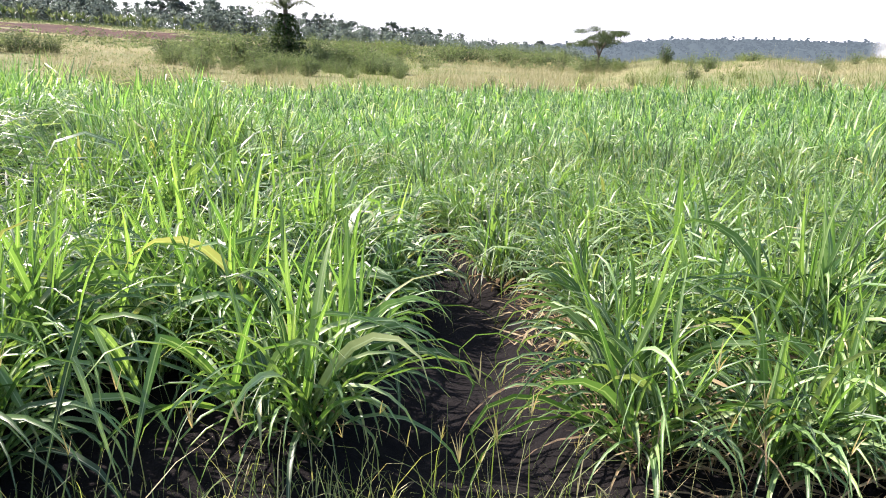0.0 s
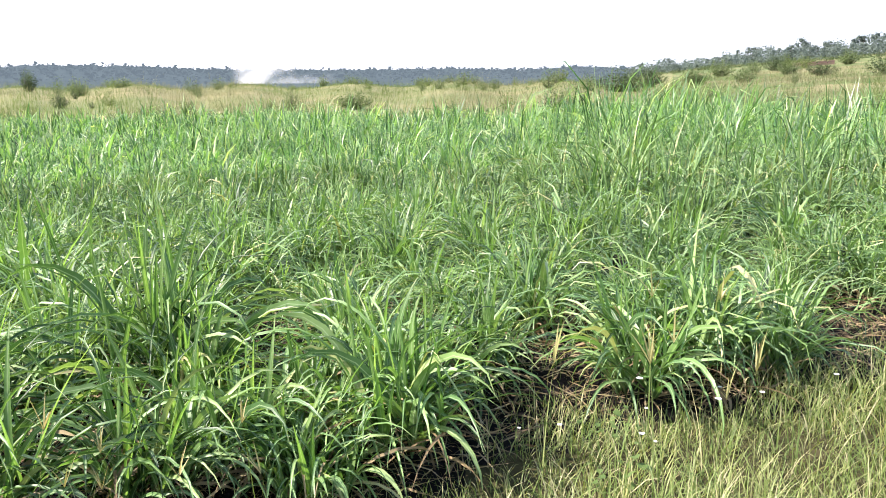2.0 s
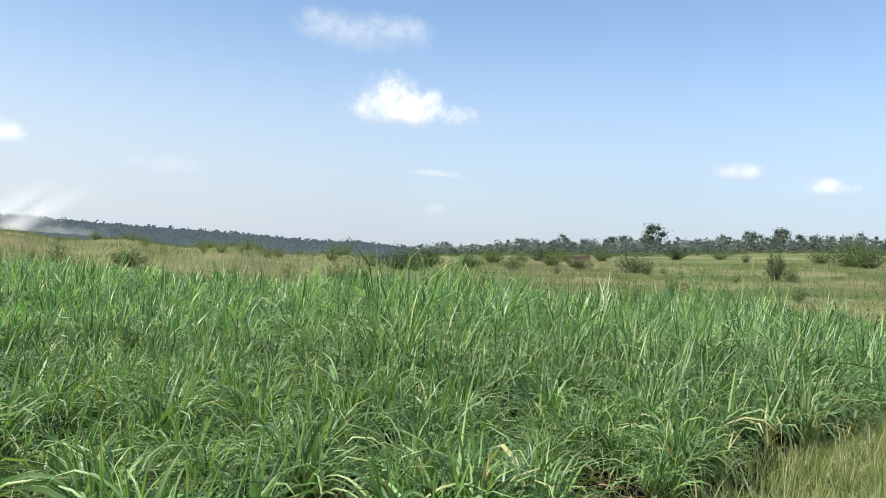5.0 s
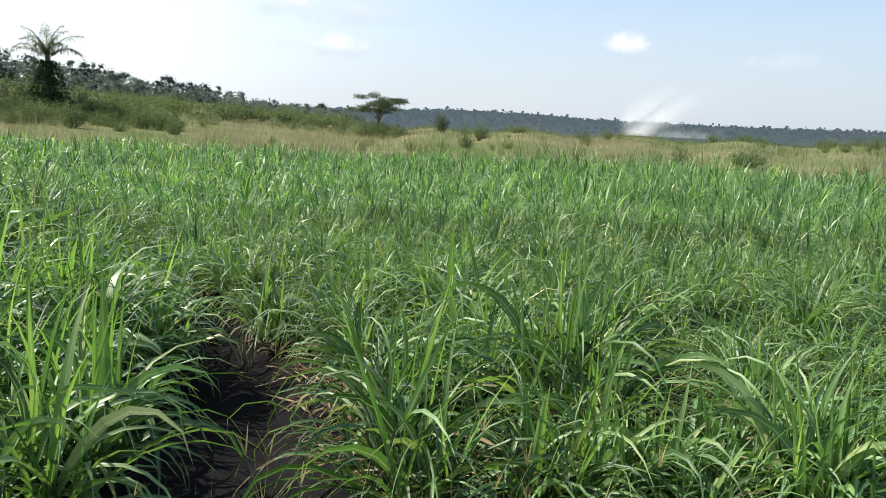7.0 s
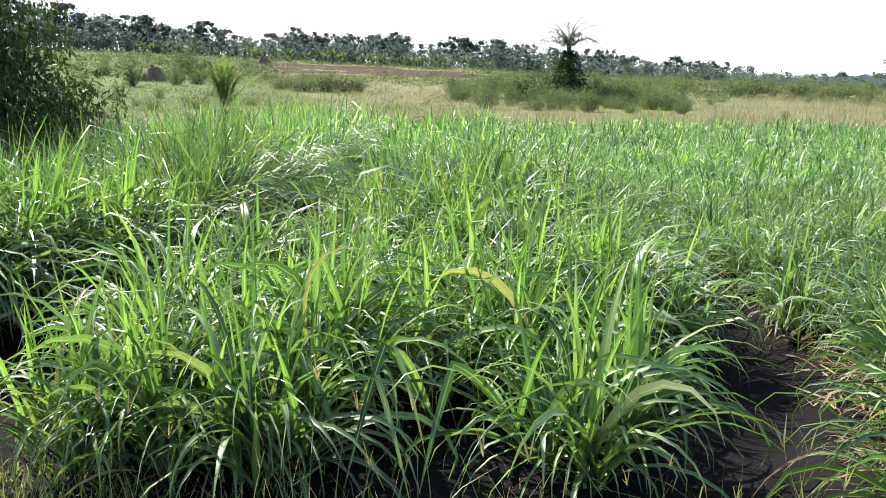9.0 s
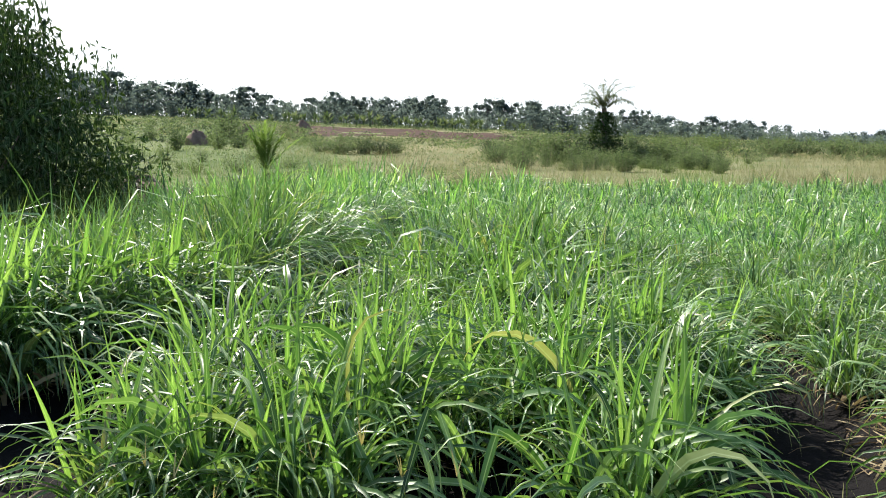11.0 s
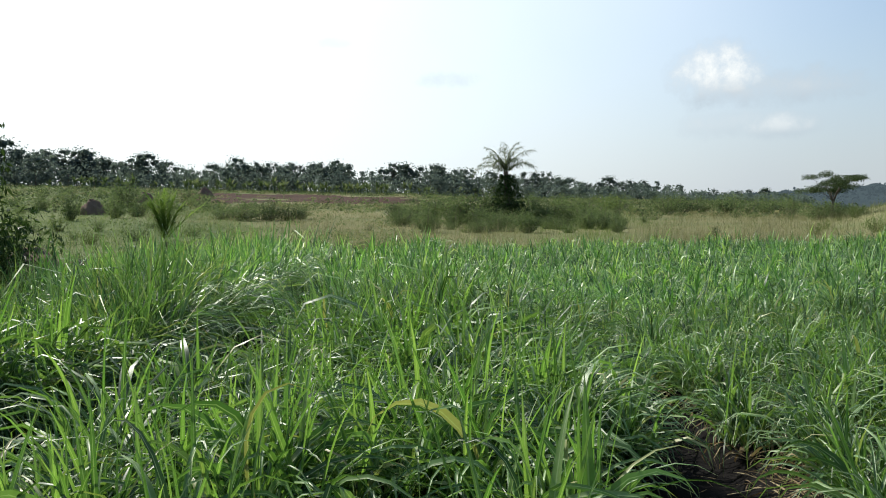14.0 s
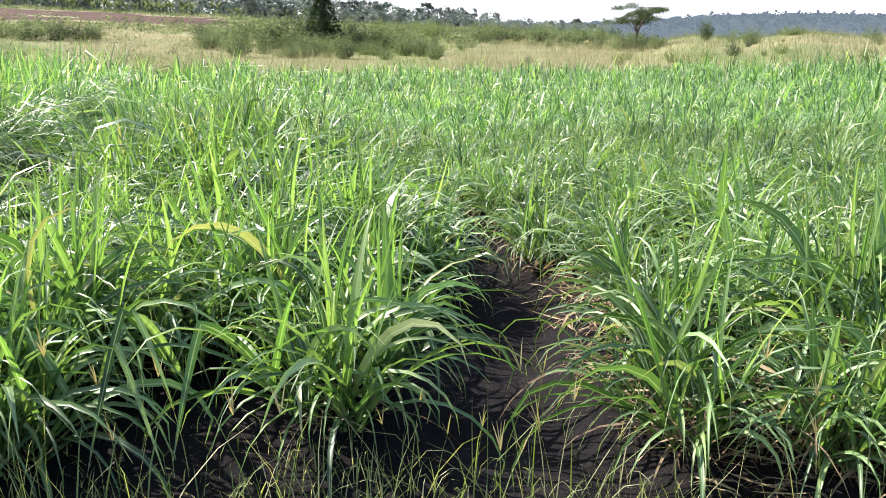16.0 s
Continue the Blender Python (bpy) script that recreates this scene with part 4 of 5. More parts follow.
def plant_bushes():
    kinds = [shrub_meshes(rng, 1.6, w, 135, 19, 0.105, M_BUSH) for w in (0.95, 1.15, 0.8)]
    dark = [shrub_meshes(rng, 1.6, w, 135, 19, 0.105, M_BUSH_DARK) for w in (0.95, 1.15, 0.75)]
    small = [shrub_meshes(rng, 1.6, w, 62, 14, 0.125, m) for w, m in ((0.9, M_BUSH), (1.1, M_BUSH), (0.7, M_BUSH_DARK), (1.0, M_WILD_GREEN))]
    # turn, distance, height, width factor, dark
    for turn, r, tall, wide, shady in (
            (4.6, 60, 3.2, 1.1, 1), (3.2, 61, 2.7, 1.2, 0), (2.0, 60, 2.5, 1.1, 0), (0.6, 62, 2.6, 1.0, 0), (-0.6, 64, 1.9, 1.3, 0), (-2.0, 66, 1.5, 1.4, 1), (3.9, 56, 1.7, 1.4, 0),
            (7.3, 61, 2.2, 0.9, 1), (8.0, 58, 2.0, 1.0, 0), (8.8, 60, 2.2, 1.2, 0), (9.9, 61, 2.2, 1.1, 0), (11.0, 60, 2.0, 1.2, 0), (12.1, 57, 1.6, 1.2, 0), (13.0, 52, 1.1, 1.3, 1), (12.2, 51, 1.0, 1.3, 1), (11.2, 52, 1.4, 1.1, 0),
            (-10.6, 62, 1.7, 1.5, 1), (-9.3, 62, 1.5, 1.4, 1), (-12.2, 61, 1.6, 1.5, 0), (-13.4, 63, 1.3, 1.5, 0), (-8.4, 64, 1.4, 1.2, 0),
            (-22.9, 60, 2.1, 0.55, 1), (-19.5, 90, 3.6, 0.9, 0), (-20.2, 64, 1.9, 0.9, 0), (-18.9, 66, 1.6, 0.9, 1), (-24.5, 80, 1.6, 1.2, 0), (-16.7, 31, 1.0, 1.1, 1), (-17.9, 31, 0.75, 1.2, 0), (-17.2, 30.4, 0.8, 1.0, 1),
            (25.6, 69, 1.7, 1.3, 0), (26.8, 68, 1.4, 1.4, 0), (27.8, 66, 1.1, 1.4, 0), (30.8, 70, 1.8, 0.8, 1), (33.6, 66, 1.5, 0.9, 0), (32.5, 48, 0.9, 1.0, 1), (51.0, 40, 1.0, 1.9, 0), (36.0, 80, 1.0, 1.8, 0),
            (64.5, 36, 1.1, 0.9, 1), (68.6, 70, 2.2, 1.5, 1), (69.6, 72, 1.6, 1.4, 0), (70.6, 90, 2.2, 1.4, 1), (84.6, 75, 2.0, 1.4, 1), (85.4, 72, 1.2, 1.0, 1), (93.5, 62, 2.5, 0.65, 1), (94.4, 62, 1.2, 0.8, 0), (97.6, 100, 3.6, 1.2, 0), (98.6, 96, 3.0, 1.2, 0),
            (79.0, 100, 1.6, 1.8, 0), (73.5, 85, 1.8, 1.7, 0), (76.5, 80, 1.4, 1.8, 0), (81.0, 88, 1.7, 1.6, 1), (16.5, 90, 2.1, 1.6, 0), (18.5, 95, 2.2, 1.6, 0), (20.2, 92, 2.3, 1.5, 0), (21.6, 94, 1.9, 1.5, 0), (23.0, 100, 1.8, 1.7, 0), (17.4, 93, 1.8, 1.4, 1), (87.2, 150, 3.0, 1.3, 1), (82.4, 130, 2.4, 1.4, 0), (78.2, 120, 2.2, 1.4, 1), (90.0, 140, 1.8, 1.4, 0), (75.0, 110, 2.4, 1.4, 0), (96.0, 120, 2.0, 1.5, 0)):
        x, y = at(turn, r)
        me = (dark if shady else kinds)[rng.integers(3)]
        ob = set_tree("bush", me, x, y, tall / 1.6, "dark leafy bush on the pasture" if shady else "green leafy bush among tall pasture grass", "bush", "bushes", names=("stem", "foliage"))
        ob.scale = (ob.scale[0] * wide, ob.scale[1] * wide, ob.scale[2])
    for k in range(26):
        x, y = at(rng.uniform(-2, 14), rng.uniform(46, 60))
        ob = set_tree("bush", kinds[k % 3], x, y, rng.uniform(0.35, 1.0), "pale green leafy shrub in the thicket round the palm", "bush", "bushes", names=("stem", "foliage"))
        ob.scale = (ob.scale[0] * 1.2, ob.scale[1] * 1.2, ob.scale[2])
    for k in range(55):
        turn, r = rng.uniform(-26, 100), rng.uniform(33, 75)
        x, y = at(turn, r)
        set_tree("bush", small[rng.integers(4)], x, y, rng.uniform(0.28, 0.6), "low weedy bush in the pasture grass", "bush", "bushes", tall=rng.uniform(0.8, 1.5), names=("stem", "foliage"))
    for k in range(34):
        x, y = at(rng.uniform(32, 68), rng.uniform(62, 105))
        set_tree("bush", (small[0], small[3], small[1])[k % 3], x, y, rng.uniform(0.45, 0.95), "low weedy bush on the brow of the pasture", "bush", "bushes", tall=rng.uniform(0.8, 1.2), names=("stem", "foliage"))
    for k in range(44):
        turn = rng.uniform(7, 27) if k < 34 else rng.uniform(66, 80)
        x, y = at(turn, rng.uniform(92, 150))
        set_tree("bush", (small[0], small[1], small[3])[k % 3], x, y, rng.uniform(1.0, 1.7), "green shrub in the thicket below the wood", "bush", "bushes", names=("stem", "foliage"))
    for k in range(72):
        x, y = at(rng.uniform(-30, -13.5), rng.uniform(38, 150))
        set_tree("bush", small[rng.integers(4)], x, y, rng.uniform(0.35, 0.9), "small scrub bush scattered over the pasture", "bush", "bushes", tall=rng.uniform(0.7, 1.3), names=("stem", "foliage"))
    for k in range(38):
        turn = rng.choice([rng.uniform(-30, -13), rng.uniform(-2, 14), rng.uniform(14, 27), rng.uniform(68, 104), rng.uniform(27, 66)], p=[0.4, 0.2, 0.12, 0.2, 0.08])
        r = rng.uniform(45, 205)
        if -17 < turn < 1 and r > 92 and k % 2:
            continue
        x, y = at(turn, r)
        set_tree("bush", small[rng.integers(4)], x, y, rng.uniform(0.5, 1.2), "small scrub bush scattered over the pasture", "bush", "bushes",
                 tall=rng.uniform(0.7, 1.2), names=("stem", "foliage"))



rng = np.random.default_rng(25)
plant_bushes()


# ---- low scrub on the far slopes ----
def scatter_scrub():
    for name, mat, tufts, low, high, label in (("scrub", M_BUSH, 1900, 0.25, 1.1, "low green scrub scattered over the far slopes"),
                                               ("dark_scrub", M_BUSH_DARK, 1300, 0.3, 1.5, "dull dark scrub scattered over the far slopes"),
                                               ("dry_scrub", M_WILD, 900, 0.2, 0.7, "dry tan weeds scattered over the far slopes"),
                                               ("weeds", M_BUSH, 700, 0.12, 0.5, "low leafy weeds in the grass of the pasture")):
        close = name == "weeds"
        a = np.where(rng.uniform(0, 1, tufts) < (0.72 if close else 0.8), rng.uniform(-36, 0 if close else 28, tufts), rng.uniform(66, 104, tufts))
        r = np.where(a > 60, 195 + 42 * rng.uniform(0, 1, tufts), 75 + 160 * rng.uniform(0, 1, tufts) ** 0.8)
        if close:
            r = np.interp(a, FIELD_TURN, FIELD_END) + 2 + 85 * rng.uniform(0, 1, tufts) ** 1.3
        tilled = (a > -14) & (a < 0) & (r > 105) & (r < 180)
        ok = ~tilled | (rng.uniform(0, 1, tufts) < 0.12)
        a, r = a[ok], r[ok]
        x, y = r * np.sin(np.radians(a)), r * np.cos(np.radians(a))
        tall, wide = rng.uniform(low, high, len(a)) * np.where(rng.uniform(0, 1, len(a)) < 0.2, 1.4, 0.8), rng.uniform(0.4, 1.8, len(a))
        k = np.repeat(np.arange(len(a)), 34)
        n = len(k)
        t, q = rng.uniform(0, 6.28, n), np.sqrt(rng.uniform(0, 1, n))
        h = tall[k] * rng.uniform(0, 1, n) * (1 - q * q * 0.8)
        px, py = x[k] + np.sin(t) * q * wide[k], y[k] + np.cos(t) * q * wide[k]
        v, f, u = leaves(np.stack([px, py, ground_height(px, py) + h], 1), 0.13 if close else 0.26, np.full((n, 3), 0.05), rng, -1.0, 0.6)
        tagged(new(name, mesh_of(name, v, f, mat, u)), label, "scrub", kind="stuff")


rng = np.random.default_rng(26)
scatter_scrub()


# ---- single trees ----
def frond(r, length, lean, bend, turn, base, leaflets, leaflet, droop=0.5, width=0.05):
    """A palm frond: a curved rib with leaflets down both sides."""
    rib = blades(np.array([base]), np.array([turn]), np.array([length]), np.array([width]), np.array([lean]), np.array([bend]), 9, 0.4)
    s = np.linspace(0.14, 0.99, leaflets)
    th = lean + bend * np.linspace(0, 1, 60) ** 1.5
    out, up = np.cumsum(np.sin(th)) * length / 60, np.cumsum(np.cos(th)) * length / 60
    o, z = np.interp(s, np.linspace(0, 1, 60), out), np.interp(s, np.linspace(0, 1, 60), up)
    pts = np.stack([base[0] + o * math.sin(turn), base[1] + o * math.cos(turn), base[2] + z], 1)
    sets = [rib]
    for side in (-1, 1):
        n = len(s)
        size = leaflet * (0.45 + 1.1 * np.sin(np.pi * np.clip(s * 0.85 + 0.1, 0, 1))) * r.uniform(0.8, 1.1, n)
        sets.append(blades(pts, turn + side * (1.05 - 0.35 * s) + r.normal(0, 0.12, n), size, np.full(n, width * 0.9), np.full(n, 0.9) + r.normal(0, 0.2, n) + bend * 0.3 * s,
                           np.full(n, droop) + r.uniform(0, 0.6, n), 3))
    return merged(sets)


def make_palm():
    """The old palm over the bushes, with hanging dead fronds down its trunk."""
    x, y = at(5.75, 60)
    ob = tagged(new("palm_tree"), "old palm with arching fronds and a dark skirt of dead ones", "palm tree")
    ob.location = (x, y, float(ground_height(x, y)) - 0.1)
    part("trunk", mesh_of("trunk", *tube([(0, 0, 0), (0.05, 0, 1.3), (-0.02, 0.03, 2.7), (0, 0, 3.9)], [0.30, 0.24, 0.20, 0.17], 10)[:2], M_BARK), ob)
    for k in range(16):
        q = k / 16
        me = mesh_of("frond", *(lambda p: (p[0], p[1], M_PALM, p[2]))(frond(rng, rng.uniform(2.4, 3.0), 0.05 + 0.75 * q, 1.0 + 1.2 * q, k * 2.4, (0, 0, 3.6), 46, 0.50, 1.4, 0.058)))
        part("frond", me, ob)
    n = 2600
    h = rng.uniform(0, 1, n) ** 1.3
    a = rng.uniform(0, 6.28, n)
    rad = (1.9 - 1.5 * h ** 0.7) * rng.uniform(0.75, 1.1, n) * (1 + 0.25 * np.sin(a * 3 + h * 4))
    v, f, u = leaves(np.stack([rad * np.sin(a), rad * np.cos(a), 3.6 * h + 0.1], 1), 0.22, np.zeros((n, 3)), rng, 0.8, 0.45)
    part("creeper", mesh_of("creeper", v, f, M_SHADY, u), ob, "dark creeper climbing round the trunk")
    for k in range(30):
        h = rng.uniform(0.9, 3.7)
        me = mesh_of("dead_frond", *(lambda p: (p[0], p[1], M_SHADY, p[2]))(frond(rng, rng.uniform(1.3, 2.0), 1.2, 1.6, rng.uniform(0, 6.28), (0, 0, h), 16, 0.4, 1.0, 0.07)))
        part("dead_frond", me, ob, "withered frond hanging against the trunk")


def make_young_palm():
    x, y = at(-17.3, 32)
    ob = tagged(new("young_palm"), "young palm with upright feathery green fronds", "palm tree")
    ob.location = (x, y, float(ground_height(x, y)) - 0.05)
    part("trunk", mesh_of("trunk", *tube([(0, 0, 0), (0, 0, 0.35), (0, 0, 0.7)], [0.13, 0.11, 0.07], 9)[:2], M_BARK), ob)
    for k in range(13):
        q = k / 13
        me = mesh_of("frond", *(lambda p: (p[0], p[1], M_YOUNG, p[2]))(frond(rng, rng.uniform(1.7, 2.1), 0.02 + 0.24 * q, 0.10 + 0.50 * q, k * 2.4, (0, 0, 0.6), 36, 0.38, 0.4, 0.05)))
        part("frond", me, ob)
    me = mesh_of("frond", *(lambda p: (p[0], p[1], M_YOUNG, p[2]))(frond(rng, 1.9, 0.75, 0.25, radians(75), (0, 0, 0.8), 26, 0.26, 0.5, 0.045)))
    part("frond", me, ob, "bare frond stretched out sideways")


def umbrella_meshes(r):
    """A short trunk whose limbs fan out to flat sprays of fine leaves, in two or three loose tiers."""
    wood, ends, wide = [tube([(0, 0, 0), (0.05, 0, 0.8), (0.02, 0.05, 1.6)], [0.12, 0.09, 0.07], 8)], [], []
    for i in range(9):
        a = 2.4 * i + r.uniform(-0.4, 0.4)
        fork = Vector((math.sin(a) * 0.75, math.cos(a) * 0.75, 2.35 + r.uniform(-0.3, 0.35)))
        wood.append(tube([(0.02, 0.05, 1.2 + 0.04 * i), fork * 0.5 + Vector((0, 0, 0.8)), fork], [0.045, 0.03, 0.018], 5))
        for k in range(4):
            b, far = a + r.uniform(-0.7, 0.7), r.uniform(0.6, 2.15)
            tip = Vector((math.sin(b) * far, math.cos(b) * far, 3.2 - 0.12 * far ** 2 + r.choice((0.3, 0.05, -0.4, -0.75)) + 0.15 * math.sin(b)))
            wood.append(tube([fork, fork.lerp(tip, 0.6) + Vector((0, 0, 0.08)), tip], [0.016, 0.01, 0.004], 4))
            for _ in range(3):
                ends.append(tip + Vector((r.normal(0, 0.2), r.normal(0, 0.2), r.normal(0, 0.05))))
                wide.append(r.uniform(0.14, 0.30))
    ends, wide = np.array([tuple(e) for e in ends]), np.array(wide)
    pick = r.choice(len(ends), 11500, p=wide ** 2 / np.sum(wide ** 2))
    v, f, u = leaves(ends[pick], 0.10, np.stack([wide, wide, wide * 0.42], 1)[pick], r, 0.1, 0.5)
    return mesh_of("trunk", *merged(wood)[:2], M_BARK), mesh_of("crown", v, f, M_BUSH_DARK, u)


def make_single_trees():
    set_tree("umbrella_tree", umbrella_meshes(rng), *at(26.45, 69), 1.0, "flat-topped umbrella thorn tree with thin layered crown", "tree", "")
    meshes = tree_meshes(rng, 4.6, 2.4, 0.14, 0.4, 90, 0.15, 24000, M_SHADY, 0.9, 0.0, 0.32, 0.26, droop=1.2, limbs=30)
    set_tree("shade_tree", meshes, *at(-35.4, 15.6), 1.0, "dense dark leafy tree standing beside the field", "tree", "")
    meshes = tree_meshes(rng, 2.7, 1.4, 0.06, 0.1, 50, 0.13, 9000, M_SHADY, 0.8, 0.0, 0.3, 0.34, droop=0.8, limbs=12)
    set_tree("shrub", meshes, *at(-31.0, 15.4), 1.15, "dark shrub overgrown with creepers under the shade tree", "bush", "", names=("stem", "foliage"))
    n = 3600
    a, r = rng.normal(-31.0, 2.6, n), rng.normal(14.2, 0.7, n)
    x, y = r * np.sin(np.radians(a)), r * np.cos(np.radians(a))
    v, f, u = blades(np.stack([x, y, ground_height(x, y)], 1), rng.uniform(0, 6.28, n), rng.uniform(0.7, 1.7, n), rng.uniform(0.008, 0.02, n), rng.uniform(0.02, 0.4, n), rng.uniform(0.3, 1.6, n), 5)
    tagged(new("reed_grass", mesh_of("reed_grass", v, f, M_WILD_GREEN, u)), "tall dull grass growing up round the shade tree", "grass", kind="stuff")


rng = np.random.default_rng(31)
make_palm()
make_young_palm()
make_single_trees()


# ---- banana plants below the wood ----
def make_bananas():
    plants = []
    for k in range(4):
        n = 8
        turn = np.arange(n) * 2.4 + rng.uniform(0, 1)
        base = np.tile(np.array([[0, 0, 1.2]]), (n, 1))
        v, f, u = blades(base, turn, rng.uniform(1.5, 2.1, n), rng.uniform(0.45, 0.6, n), rng.uniform(0.05, 0.8, n), rng.uniform(0.6, 1.6, n), 5, 0.2)
        plants.append((mesh_of("stem", *tube([(0, 0, 0), (0, 0, 0.7), (0.02, 0, 1.35)], [0.13, 0.11, 0.06], 7)[:2], M_BANANA), mesh_of("crown", v, f, M_BANANA, u)))
    for k in range(130):
        turn = rng.uniform(-16, 0.5) if k < 105 else rng.uniform(-24, -16)
        x, y = at(turn, rng.uniform(WOOD - 46, WOOD - 9))
        set_tree("banana_plant", plants[k % 4], x, y, rng.uniform(0.45, 1.35), "pale green banana plant in the grove below the wood", "banana plant", "banana grove", names=("stem", "crown"))


rng = np.random.default_rng(32)
make_bananas()


# ---- earth mounds ----
def mound(name, x, y, wide, tall, label, mat, group="", peak=1.0):
    n, k = 14, 26
    rr, aa = np.meshgrid(np.linspace(0, 1, n), np.arange(k) * 2 * math.pi / k, indexing="ij")
    seed = rng.uniform(0, 9)
    lump = 1 + 0.22 * np.sin(aa * 3 + seed) + 0.12 * np.sin(aa * 7 + seed * 2 + rr * 5)
    px, py = rr * wide * lump * np.sin(aa), rr * wide * lump * np.cos(aa)
    pz = tall * np.maximum(0, 1 - rr ** 1.6) ** peak * (1 + 0.15 * np.sin(aa * 4 + seed + rr * 9)) + 0.05 * np.sin(px * 13 / wide) * np.sin(py * 11 / wide) * tall
    i, j = np.meshgrid(np.arange(n - 1), np.arange(k), indexing="ij")
    jn = (j + 1) % k
    faces = np.stack([i * k + j, i * k + jn, (i + 1) * k + jn, (i + 1) * k + j], -1).reshape(-1, 4)
    ob = tagged(new(name, mesh_of(name, np.stack([px, py, pz], -1).reshape(-1, 3), faces, mat)), label, "mound", group)
    ob.location = (x, y, float(surface(x, y)) - 0.06)
    return ob


mound("termite_mound", *at(-21.6, 70), 0.85, 1.15, "reddish-brown termite mound on the pasture", M_MOUND, "termite mounds", 0.5)
mound("termite_mound", *at(-18.4, 105), 1.0, 1.2, "reddish-brown termite mound on the pasture", M_MOUND, "termite mounds", 0.5)
mound("termite_mound", *at(-14.6, 150), 1.3, 1.4, "reddish-brown termite mound on the pasture", M_MOUND, "termite mounds", 0.8)
mound("earth_mound", *at(-25.2, 23), 1.7, 1.25, "mound of dug brown earth beside the field", M_MOUND, "earth mounds", 0.9)
mound("earth_mound", *at(-22.3, 24), 1.3, 0.85, "mound of dug brown earth beside the field", M_MOUND, "earth mounds", 1.0)
mound("soil_mound", 3.75, 2.05, 0.42, 0.24, "crumbly dark soil mound strewn with dead leaves", M_SOIL, "soil mounds", 1.0)
mound("soil_mound", 5.5, 1.95, 0.40, 0.34, "crumbly dark soil mound strewn with dead leaves", M_SOIL, "soil mounds", 1.0)
mound("soil_mound", 6.75, 0.72, 0.45, 0.30, "crumbly dark soil mound strewn with dead leaves", M_SOIL, "soil mounds", 1.0)


# ---- far distance ----
def make_hills():
    turns = np.linspace(14, 74, 900)
    tops = np.interp(turns, (14, 27, 31, 36, 40, 44, 50, 58, 62, 66, 70, 74), (0.9, 1.15, 1.34, 1.3, 1.1, 1.0, 0.92, 0.95, 0.82, 1.02, 0.75, 0.7))
    rows = 10
    V = []
    for k in range(rows):
        q = k / (rows - 1)
        r = 1400 + 500 * q
        lump = np.array([noise.noise(Vector((t * 1.3, q * 3, 0))) for t in turns])
        h = r * np.tan(np.radians(tops * (0.02 + 0.98 * q ** 0.7) - 0.05)) + 1.6 + lump * 4.0 * min(1, q * 4)
        V.append(np.stack([r * np.sin(np.radians(turns)), r * np.cos(np.radians(turns)), h - 40 * (k == 0)], 1))
    k = len(turns)
    i, j = np.meshgrid(np.arange(rows - 1), np.arange(k - 1), indexing="ij")
    faces = np.stack([i * k + j, i * k + j + 1, (i + 1) * k + j + 1, (i + 1) * k + j], -1).reshape(-1, 4)
    m, nt, bsdf, out = material("hazed_wooded_hill")
    place = nt.nodes.new("ShaderNodeNewGeometry").outputs["Position"]
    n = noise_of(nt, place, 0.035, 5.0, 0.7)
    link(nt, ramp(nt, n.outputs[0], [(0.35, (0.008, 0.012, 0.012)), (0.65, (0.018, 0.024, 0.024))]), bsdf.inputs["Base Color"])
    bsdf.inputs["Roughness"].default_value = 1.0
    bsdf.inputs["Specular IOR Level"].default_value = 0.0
    # blue haze over the far hills is put in as a faint emission
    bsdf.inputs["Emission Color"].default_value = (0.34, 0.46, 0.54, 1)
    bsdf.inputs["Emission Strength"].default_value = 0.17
    # treetops of the wooded hills, with the same haze glow
    n = 12000
    t, q = rng.uniform(14, 74, n), rng.uniform(0, 1, n) ** 0.6
    r = 1400 + 495 * q
    h = r * np.tan(np.radians(np.interp(t, turns, tops) * (0.02 + 0.98 * q ** 0.7) - 0.05)) + 1.0 + 3.0 * np.sin(t * 5.0) * np.sin(t * 11.0 + q * 9)
    tops_v, tops_f, tops_u = leaves(np.stack([r * np.sin(np.radians(t)), r * np.cos(np.radians(t)), h], 1), 7.0, np.full((n, 3), 1.5), rng, -0.6, 0.8)
    tagged(new("distant_woods", mesh_of("distant_woods", tops_v, tops_f, m, tops_u)), "treetops of far woods on the hills, hazed blue-grey", "woods", kind="stuff")
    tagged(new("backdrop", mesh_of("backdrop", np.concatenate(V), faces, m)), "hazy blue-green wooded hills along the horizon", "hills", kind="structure")


